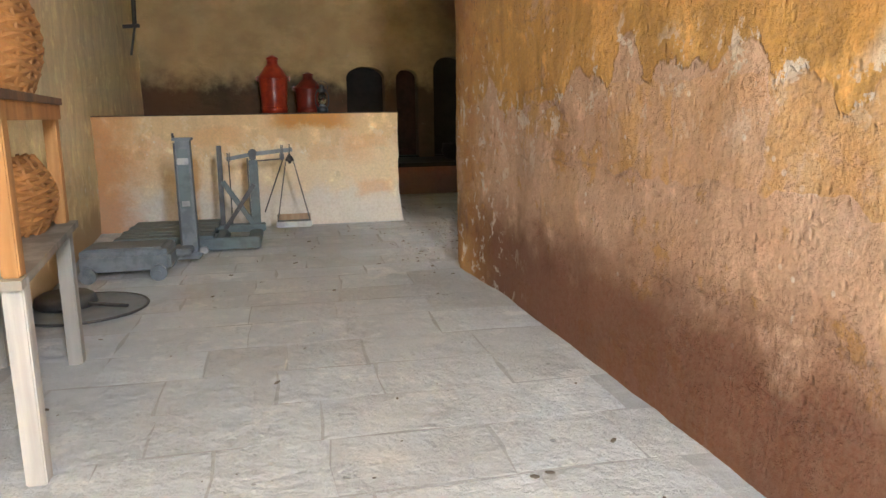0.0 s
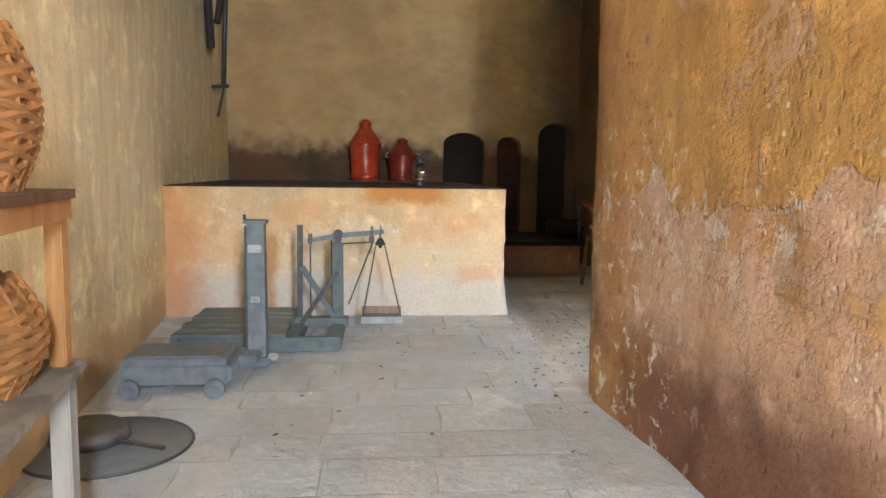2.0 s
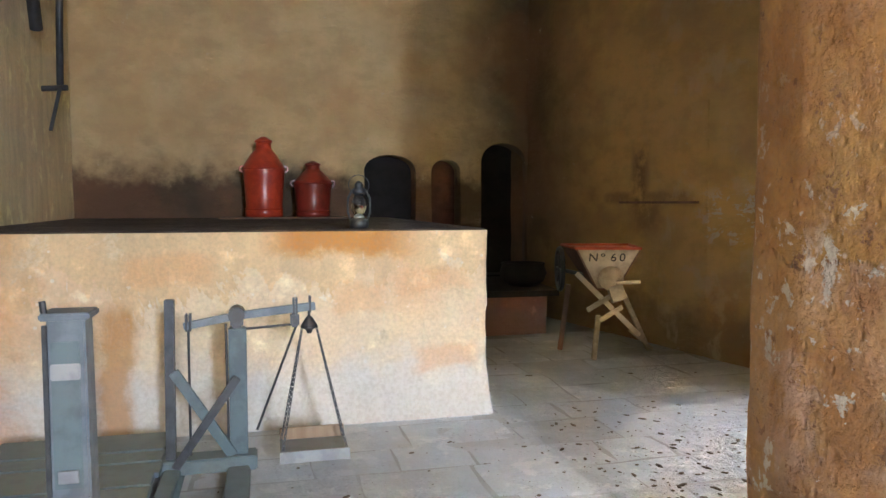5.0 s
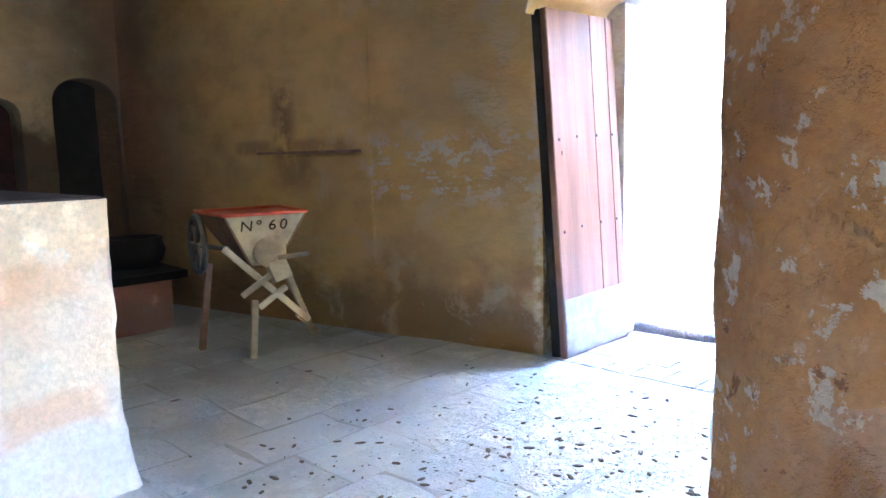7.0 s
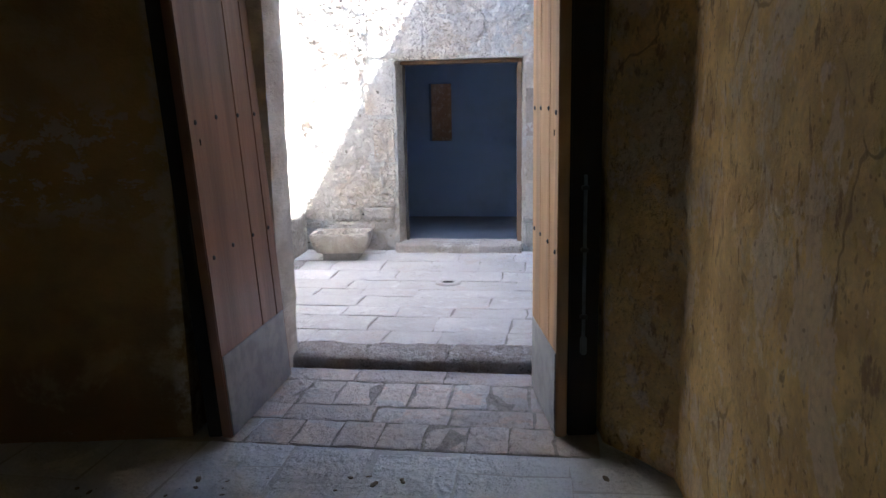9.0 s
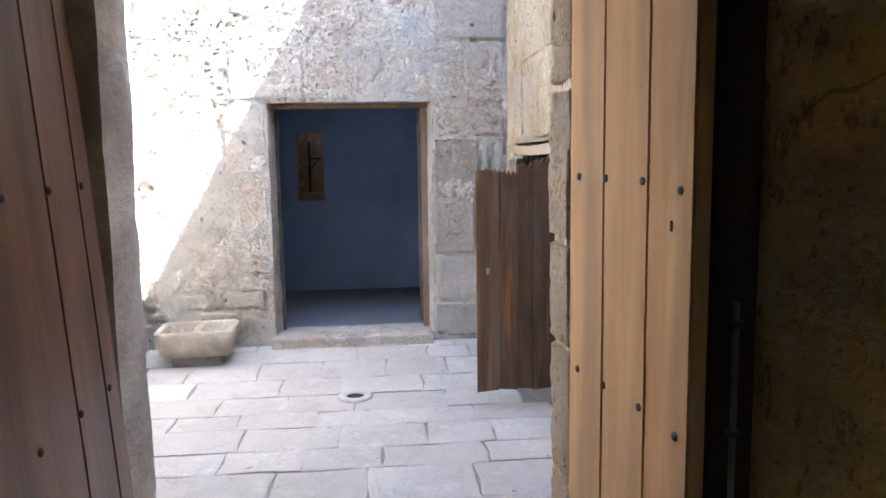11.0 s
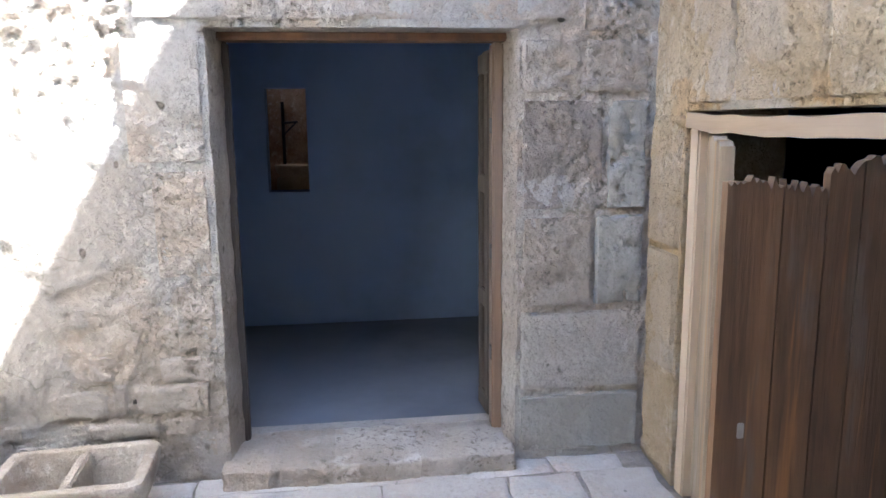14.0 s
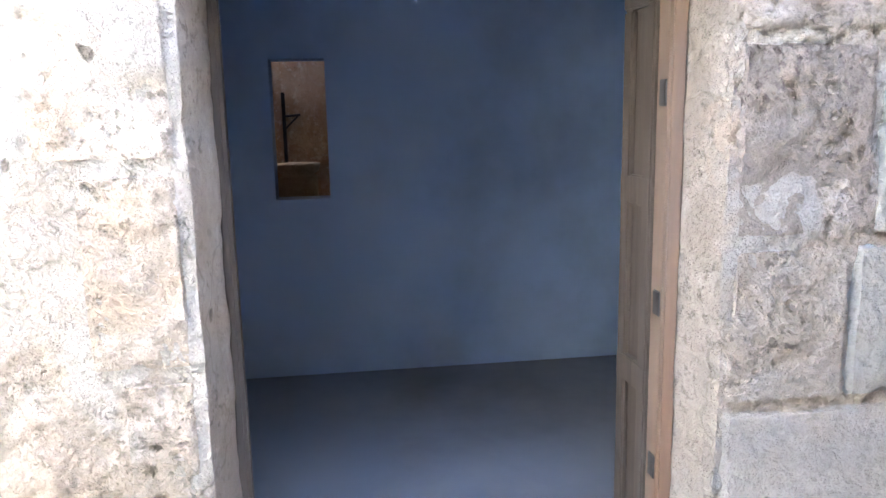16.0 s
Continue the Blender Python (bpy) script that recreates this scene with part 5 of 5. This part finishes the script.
# rear leg is coloured brown to sink into the shade behind
for a, b in (((-0.30, -0.18, 0.88), (0.30, -0.28, 0.28)), ((-0.06, -0.1, 0.45), (-0.10, -0.1, 0.0)), ((0.16, -0.2, 0.68), (0.56, 0.30, 0.03)), ((-0.3, 0.25, 0.72), (-0.36, 0.4, 0.0))):
    part("leg", plank(a, b, 0.05, 0.045), HOPPER_BROWN if a[1] > 0.2 else HOPPER_CREAM, mill)
part("brace", plank((0.22, -0.24, 0.32), (0.58, 0.24, 0.05), 0.03, 0.03), HOPPER_CREAM, mill)
part("brace", plank((-0.20, -0.24, 0.52), (0.02, -0.26, 0.66), 0.045, 0.03), HOPPER_CREAM, mill)
part("brace", plank((-0.08, -0.26, 0.42), (0.14, -0.26, 0.56), 0.045, 0.03), HOPPER_CREAM, mill)

wall_x = lambda y: 4.22 - 0.1964 * (y - 9.78)
bm = slab([(wall_x(11.32) + 0.03, 11.32), (wall_x(12.72) + 0.03, 12.72), (wall_x(12.72) - 0.026, 12.72), (wall_x(11.32) - 0.026, 11.32)], 0.57, 2.6)
bmesh.ops.recalc_face_normals(bm, faces=bm.faces)
structure("wall_panel", bm, EAST, "blocked-up opening plastered over in the ochre wall", "wall panel")
ledge = thing("wall_ledge", pose(0, 0, 0), "smoke-blackened plaster ledge on the ochre wall", "ledge")
ex = lambda y: 4.22 - 0.194 * (y - 9.72)
bm = slab([(ex(12.6) + 0.05, 12.6), (ex(12.6) - 0.075, 12.58), (ex(11.4) - 0.075, 11.42), (ex(11.4) + 0.05, 11.4)], 1.565, 1.59)
bmesh.ops.recalc_face_normals(bm, faces=bm.faces)
part("slab", bm, HOPPER_BROWN, ledge)

# ---- things: along the yellow wall ----
rack = thing("wooden_rack", pose(0, 0, 0), "tall two-tier wooden rack, orange above and grey below", "rack")
def leg_at(x, y):
    part("upper_post", box(x - 0.032, y - 0.032, 0.80, x + 0.032, y + 0.032, 1.43, 0.006), TABLE_WOOD, rack)
    bm = box(x - 0.038, y - 0.038, 0.0, x + 0.038, y + 0.038, 0.80, 0.006)
    part("leg", bm, TABLE_LEG, rack, "whitened grey timber leg")
for x, y in ((-1.43, 4.98), (-1.83, 5.02), (-1.19, 3.54), (-1.62, 3.50)):
    leg_at(x, y)
bm = slab([(-1.14, 3.46), (-1.385, 5.06), (-1.88, 5.06), (-1.69, 3.46)], 1.43, 1.465)
part("top_board", bm, OLD_WOOD, rack, "dark brown top board")
bm = slab([(-1.155, 3.50), (-1.39, 5.03), (-1.425, 5.03), (-1.19, 3.50)], 1.355, 1.429)
part("apron", bm, TABLE_WOOD, rack)
part("apron", box(-1.86, 4.985, 1.355, -1.43, 5.015, 1.429), TABLE_WOOD, rack)
bm = slab([(-1.14, 3.46), (-1.375, 5.08), (-1.89, 5.08), (-1.69, 3.46)], 0.765, 0.80)
part("shelf_board", bm, GREY_WOOD, rack, "dusty grey shelf board")

def basket(name, m, r, h, squash, label):
    ob = thing(name, m, label, "basket", "wicker baskets on the rack")
    rad = lambda f: r * (0.62 + 0.38 * math.sin(math.pi * (0.12 + 0.80 * f)))
    for k in range(17):
        f = k / 16
        bm = ring(rad(f), 0.017, 36, 5, None, Matrix.Translation((0, 0, 0.02 + (h - 0.04) * f)) @ Matrix.Diagonal((1, squash, 1, 1)))
        for i, v in enumerate(bm.verts):
            v.co.z += 0.012 * math.sin(math.atan2(v.co.y, v.co.x) * 9 + k * math.pi)
        part("weaver", bm, WICKER, ob)
    for j in range(22):
        bm = bmesh.new()
        a = 2 * math.pi * j / 22
        pts = [(rad(f / 6) * math.cos(a), squash * rad(f / 6) * math.sin(a), h * f / 6) for f in range(7)]
        for p, q in zip(pts, pts[1:]):
            rod(p, q, 0.011, 5, bm)
        part("rib", bm, WICKER, ob)
    smooth(part("lining", lathe([(rad(f / 8) * 0.955, h * (0.03 + 0.94 * f / 8)) for f in range(9)], 28), WICKER, ob))
    part("bottom", lathe([(rad(0) * 0.98, 0.004), (rad(0) * 0.98, 0.02)], 28), WICKER, ob)
    return ob
basket("wicker_basket", pose(-1.63, 4.66, 1.466), 0.28, 0.54, 0.9, "round open-weave orange wicker basket on the rack top")
basket("wicker_basket", pose(-1.64, 4.62, 0.802), 0.29, 0.38, 1.0, "broad wicker basket on the lower shelf")

disc = thing("round_metal_sheet", pose(-1.72, 6.22, 0.0), "flat round grey metal sheet on the floor", "metal disc")
smooth(part("sheet", lathe([(0.44, 0.004), (0.455, 0.012), (0.44, 0.02), (0.05, 0.026)], 40), STEEL, disc))
part("edge", ring(0.447, 0.01, 40, 5, None, Matrix.Translation((0, 0, 0.016))), DARK_IRON, disc)
bowl = thing("black_pan", pose(-1.84, 6.28, 0.026), "upturned black iron pan on the metal sheet", "pan")
smooth(part("body", lathe([(0.20, 0), (0.215, 0.015), (0.20, 0.07), (0.16, 0.095), (0.05, 0.10)], 30), DARK_IRON, bowl))
part("handle", rod((0.18, -0.1, 0.03), (0.46, -0.20, 0.02), 0.013), DARK_IRON, bowl)

strap = thing("iron_hook", pose(0, 0, 0), "black iron bar hanging from the wall", "hook")
part("bar", plank((-2.44, 13.1, 2.74), (-2.50, 12.95, 2.30), 0.035, 0.025), DARK_IRON, strap)
part("peg", rod((-2.75, 13.2, 2.74), (-2.38, 13.15, 2.76), 0.03), DARK_IRON, strap)
def cable(name, pts, r, label):
    cu = bpy.data.curves.new(name, "CURVE")
    cu.dimensions, cu.bevel_depth, cu.bevel_resolution = "3D", r, 2
    sp = cu.splines.new("POLY")
    sp.points.add(len(pts) - 1)
    for q, p in zip(sp.points, pts):
        q.co = (*p, 1)
    cu.materials.append(DARK_IRON)
    ob = new(name, cu)
    return tagged(ob, label, "strap")
def bow(a, b, sag, n=14):
    a, b = Vector(a), Vector(b)
    return [a.lerp(b, i / n) + Vector(sag) * math.sin(math.pi * i / n) for i in range(n + 1)]
cable("leather_strap", bow((-2.40, 12.0, 4.9), (-2.48, 12.5, 3.2), (0.02, -0.2, 0)), 0.06, "black leather strap hanging down the wall")
cable("leather_strap", bow((-2.38, 13.3, 4.9), (-2.46, 13.2, 2.76), (0.06, -0.35, 0)), 0.035, "thin black strap hanging from a peg")
cable("leather_strap", bow((-2.40, 12.6, 4.9), (-2.48, 12.9, 3.6), (0.03, 0.2, 0)), 0.05, "black leather strap hanging down the wall")

# ---- pieces: stone blocks, paving, bricks ----
def piece(name, outline, low, high, material, parent, lift=(0, 0, 1), jitter=0.0, drop=0.0035):
    """A flat stone on a four- to eight-cornered outline with a chamfered upper edge; outline in the plane across lift."""
    bm = bmesh.new()
    n = len(outline)
    c = sum((Vector(p) for p in outline), Vector()) / n
    up = Vector(lift)
    f = min(0.018, (Vector(outline[0]) - c).length * 0.09)
    a = [bm.verts.new(Vector(p) + up * low) for p in outline]
    b = [bm.verts.new(Vector(p) + up * (high - min(drop, f))) for p in outline]
    t = [bm.verts.new(Vector(p) + (c - Vector(p)).normalized() * f + up * (high + random.uniform(-jitter, jitter))) for p in outline]
    for i in range(n):
        j = (i + 1) % n
        bm.faces.new((a[i], a[j], b[j], b[i]))
        bm.faces.new((b[i], b[j], t[j], t[i]))
    bm.faces.new(t)
    bmesh.ops.recalc_face_normals(bm, faces=bm.faces)
    return part(name, bm, material, parent)


def ragged(corners, amount, cuts=2):
    """Corners of a stone with its sides broken into uneven stretches."""
    out = []
    n = len(corners)
    for i in range(n):
        a, b = Vector(corners[i]), Vector(corners[(i + 1) % n])
        for k in range(cuts):
            p = a.lerp(b, k / cuts)
            out.append(p + Vector([random.uniform(-amount, amount) for _ in range(3)]) * (1 if k else 0.6))
    return out


def boulder(name, x0, y0, z0, x1, y1, z1, material, parent, amp=0.02, cuts=13, r=0.035):
    """A worn squared stone, rounded at its edges and knobbly all over."""
    bm = bmesh.new()
    bmesh.ops.create_cube(bm, size=1.0)
    bmesh.ops.subdivide_edges(bm, edges=bm.edges[:], cuts=cuts, use_grid_fill=True)
    half = Vector(((x1 - x0) / 2, (y1 - y0) / 2, (z1 - z0) / 2))
    mid = Vector(((x0 + x1) / 2, (y0 + y1) / 2, (z0 + z1) / 2))
    for v in bm.verts:
        p = Vector((v.co.x * 2 * half.x, v.co.y * 2 * half.y, v.co.z * 2 * half.z))
        core = Vector([max(-h + r, min(h - r, c)) for c, h in zip(p, half)])
        n = (p - core).normalized()
        at = mid + p
        bump = noise.noise(at * 7) + 0.7 * noise.noise(at * 16) - 1.2 * ease(0.35, 0.1, noise.voronoi(at * 17)[0][0])
        v.co = mid + core + n * (r + amp * 0.6 * bump)
    return soften(part(name, bm, material, parent), 60)


def pave(name, parent, material, x0, x1, y0, y1, row, width, gap, height, keep, ragg=0.012, along="x", thick=0.03):
    """Rows of stones; height(x, y) gives the surface, keep(x, y) says where paving lies."""
    u = x0 if along == "y" else y0
    end = x1 if along == "y" else y1
    while u < end - 0.05:
        du = row * random.uniform(0.85, 1.2)
        v = (y0 if along == "y" else x0) - random.uniform(0, width)
        vend = y1 if along == "y" else x1
        while v < vend:
            dv = width * random.uniform(0.7, 1.35)
            u1, v1 = min(u + du, end) - gap, v + dv - gap
            quad = [(u, v), (u1, v), (u1, v1), (u, v1)] if along == "y" else [(v, u), (v1, u), (v1, u1), (v, u1)]
            cx, cy = sum(p[0] for p in quad) / 4, sum(p[1] for p in quad) / 4
            if keep(cx, cy):
                pts = ragged([(p[0], p[1], 0) for p in quad], ragg)
                z = height(cx, cy) + random.uniform(-0.003, 0.003) * (0.25 if thick < 0.05 else 1)
                pts = [Vector((p.x, p.y, height(p.x, p.y) - height(cx, cy))) for p in pts]
                piece(name, pts, z - thick, z, material, parent, (0, 0, 1), 0.001, 0.0015 if thick < 0.05 else 0.004)
            v += dv
        u += du


def west_x(y):
    return -1.6 - 0.085 * (y - 0.5)


pave("flagstone", floor, FLAG, -2.4, 1.42, -0.6, 9.95, 0.43, 0.58, 0.006, lambda x, y: 0.0, lambda x, y: west_x(y) - 0.1 < x < 1.42, 0.016)
pave("flagstone", floor, FLAG, 1.2, 4.2, 7.35, 13.0, 0.45, 0.6, 0.008, lambda x, y: 0.0, lambda x, y: x < 4.25 - 0.16 * max(0, y - 9.7) and (x > 1.42 or y > 7.0) and not (1.1 < x < 3.0 and y > 12.9), 0.022)
structure("threshold_bed", box(4.17, 7.75, -0.1, 5.3, 9.6, 0.001), MORTAR, "dark earth joints under the threshold bricks", "floor")
x = 4.18
for depth, wide, shift in ((0.30, 0.235, 0.0), (0.22, 0.46, 0.1), (0.37, 0.215, 0.06), (0.22, 0.52, 0.2)):
    y = 7.7 - shift
    while y < 9.66:
        w = wide * random.uniform(0.9, 1.1)
        piece("brick", ragged([(x, y, 0), (x + depth - 0.012, y, 0), (x + depth - 0.012, y + w - 0.012, 0), (x, y + w - 0.012, 0)], 0.007), -0.03, 0.006 + random.uniform(-0.003, 0.004), BRICK, floor, (0, 0, 1), 0.001)
        y += w
    x += depth
court = bpy.data.objects["courtyard_floor"]
pave("paving_stone", court, PAVER, 5.62, 9.04, 7.55, 10.74, 0.36, 0.5, 0.006, court_z, lambda x, y: 7.5 < y < 10.76 and (x - 7.72) ** 2 + (y - 8.9) ** 2 > 0.0, 0.02, "y", 0.09)
y = 7.9
while y < 9.66:
    w = random.uniform(0.5, 0.75)
    boulder("step_stone", 5.285, y, -0.15, 5.63, y + w - 0.004, 0.088 + random.uniform(-0.008, 0.008), STEP, court)
    y += w
y = 8.24
for w in (0.48, 0.42, 0.30, 0.22):
    boulder("sill_stone", 8.92 + random.uniform(-0.02, 0.02), y - 0.008, 0.0, 9.375, y + w + 0.008, 0.174 + random.uniform(-0.006, 0.006), SILLAR_BLOCK, court, 0.02, 15, 0.014)
    y += w

walls_e = [o for o in bpy.data.objects if o.name.startswith("wall_courtyard_east")]
lintel_e = bpy.data.objects["wall_courtyard_lintel"]
def ashlar(parent, material, u0, u1, z0, z1, plane, axis, proud, ragg=0.02):
    """A squared block set in a wall. axis x: the wall faces -x at that plane; axis y: it faces +y."""
    if axis == "x":
        quad = [(plane, u0, z0), (plane, u1, z0), (plane, u1, z1), (plane, u0, z1)]
        lift = (-1, 0, 0)
    else:
        quad = [(u0, plane, z0), (u1, plane, z0), (u1, plane, z1), (u0, plane, z1)]
        lift = (0, 1, 0)
    flat = Vector(lift)
    a, side, up = Vector(quad[0]), Vector(quad[1]) - Vector(quad[0]), Vector((0, 0, z1 - z0))
    nu, nv = max(4, round(side.length / 0.015)), max(4, round(up.length / 0.015))
    bm = bmesh.new()
    mask = bm.verts.layers.float.new("skin")
    grid = []
    for i in range(nu + 1):
        row = []
        for k in range(nv + 1):
            p = a + side * (i / nu) + up * (k / nv)
            rim_gap = min(min(i, nu - i) * side.length / nu, min(k, nv - k) * up.length / nv)
            fray = 0.5 * ragg * (1 + noise.noise(p * 9) + 0.7 * noise.noise(p * 27))
            more, cover = crag(p + Vector((3, 3, 3)))
            inside = ease(0.0, 0.007 + 0.6 * fray, rim_gap)
            v = bm.verts.new(p + flat * (-0.02 * (1 - inside) + (0.5 * proud + 0.007 + more) * inside))
            v[mask] = cover * 0.8
            row.append(v)
        grid.append(row)
    for r0, r1 in zip(grid, grid[1:]):
        for k in range(nv):
            bm.faces.new((r0[k], r1[k], r1[k + 1], r0[k + 1]))
    loop = [r[0] for r in grid] + grid[-1][1:] + [r[-1] for r in grid[-2::-1]] + grid[0][-2:0:-1]
    back = [bm.verts.new(v.co - flat * 0.02) for v in loop]
    for k in range(len(loop)):
        bm.faces.new((loop[k], loop[k - 1], back[k - 1], back[k]))
    bm.faces.new(back)
    bmesh.ops.recalc_face_normals(bm, faces=bm.faces)
    soften(part("stone_block", bm, material, parent), 65)


for z0, z1, cuts in ((0.12, 0.44, (7.56, 8.21)), (0.455, 0.875, (7.56, 8.205)), (0.89, 1.36, (7.56, 7.83, 8.205)), (1.375, 1.92, (7.56, 7.78, 8.205)), (1.935, 2.20, (7.56, 7.90, 8.205)), (2.22, 2.75, (7.56, 7.92)), (2.77, 3.2, (7.56, 8.2))):
    for a, b in zip(cuts, cuts[1:]):
        ashlar(walls_e[1], CEMENT if z0 < 0.2 or (a == 7.56 and b < 7.85) else SILLAR_DARK if 1.3 < z0 < 1.5 else SILLAR_BLOCK, a, b - 0.012, z0, z1 - 0.005, 9.05, "x", 0.008 + random.uniform(0, 0.006), 0.022)
for z0, z1, cuts in ((1.10, 1.62, (9.655, 9.93)), (1.635, 2.2, (9.655, 10.02)), (0.74, 1.085, (9.655, 9.86))):
    for a, b in zip(cuts, cuts[1:]):
        ashlar(walls_e[0], SILLAR_BLOCK, a, b - 0.012, z0, z1 - 0.008, 9.05, "x", 0.018, 0.02)
z = 0.16
while z < 0.74:
    y = 9.67 + random.uniform(-0.02, 0.04)
    dz = random.uniform(0.10, 0.2)
    while y < 10.72:
        w = random.choice((0.09, 0.13, 0.19, 0.27, 0.34)) * random.uniform(0.85, 1.15)
        if random.random() < 0.85:
            tilt = random.uniform(-0.02, 0.02)
            ashlar(walls_e[0], SILLAR_BLOCK, y, y + w - 0.014, z + tilt, z + dz - 0.014 + tilt, 9.05, "x", random.uniform(0.0, 0.03), min(0.04, w * 0.3))
        y += w
    z += dz
for a, b in ((8.0, 8.62), (8.63, 9.3), (9.31, 9.95)):
    ashlar(lintel_e, SILLAR_BLOCK, a, b - 0.01, 2.262, 2.72, 9.052, "x", 0.012)
wall_s = [o for o in bpy.data.objects if o.name.startswith("wall_courtyard_south") and "lintel" not in o.name and "arch" not in o.name]
for z0, z1 in ((0.09, 0.46), (0.475, 0.99), (1.005, 1.40), (1.415, 1.98), (1.995, 2.66)):
    ashlar(partition, JAMB_BLOCK, 5.118 + random.uniform(0, 0.01), 5.416, z0, z1, 8.0, "y", 0.016 + random.uniform(0, 0.01), 0.018)
lint_s = bpy.data.objects["wall_courtyard_south_lintel"]
for z0, z1, cuts in ((0.1, 0.52, (6.32, 6.75, 7.16)), (0.535, 1.02, (6.32, 6.62, 7.16)), (1.035, 1.78, (6.32, 6.95, 7.16))):
    for a, b in zip(cuts, cuts[1:]):
        ashlar(wall_s[0], WARM_BLOCK, a, b - 0.012, z0, z1, 7.53, "y", 0.011 + random.uniform(0, 0.006), 0.014)
for a, b, z0, z1 in ((7.2, 7.75, 1.87, 2.45), (7.76, 8.3, 1.87, 2.45), (8.31, 8.69, 1.87, 2.45), (6.5, 7.19, 1.80, 2.45), (6.9, 7.6, 2.47, 3.0), (7.61, 8.4, 2.47, 3.0)):
    ashlar(lint_s, WARM_BLOCK, a, b - 0.012, z0, z1 - 0.012, 7.53, "y", 0.008 + random.uniform(0, 0.006), 0.022)
for z0, z1 in ((0.1, 0.6), (0.62, 1.2), (1.22, 1.84)):
    ashlar(wall_s[1], WARM_BLOCK, 8.715, 9.03, z0, z1, 7.53, "y", 0.014, 0.012)

# litter trodden over the floor
bm = bmesh.new()
for k in range(1400):
    if k < 1150:
        px, py = random.gauss(2.3, 0.8), random.gauss(8.4, 0.75)
    else:
        px, py = random.uniform(-1.5, 3.6), random.uniform(2.0, 12.0)
    if px > 4.0 or (px > 1.2 and py < 7.45) or px < -1.7 or (py > 9.8 and px < 1.3):
        continue
    r = 0.003 + 0.017 * random.random() ** 3.2
    m = Matrix.Translation((px, py, 0.003)) @ Matrix.Rotation(random.uniform(0, 6.28), 4, "Z") @ Matrix.Diagonal((random.uniform(0.6, 2.2), 0.8, 0.3, 1))
    bmesh.ops.create_icosphere(bm, subdivisions=1, radius=r, matrix=m)
tagged(part("floor_litter", bm, DEBRIS), "dark crumbs and chips trodden into the floor", "litter", "", "stuff")

bracket = thing("wall_bracket", pose(20.16, 10.27, 1.45), "black iron lamp bracket in the room behind", "bracket")
part("upright", box(-0.03, -0.03, -0.5, 0.03, 0.03, 0.75, 0.006), DARK_IRON, bracket)
part("arm", rod((0, 0, 0.35), (0, -0.28, 0.37), 0.022), DARK_IRON, bracket)
part("stay", rod((0, 0, 0.12), (0, -0.24, 0.35), 0.016), DARK_IRON, bracket)
basin = thing("stone_basin", pose(19.2, 10.02, 0.117), "grey stone basin on a pedestal in the room behind", "basin")
part("pedestal", box(-0.3, -0.3, 0.0, 0.3, 0.3, 0.72, 0.02), TROUGH, basin)
smooth(part("bowl", lathe([(0.22, 0.72), (0.33, 0.8), (0.36, 0.92), (0.30, 0.93), (0.1, 0.82)], 24), TROUGH, basin))
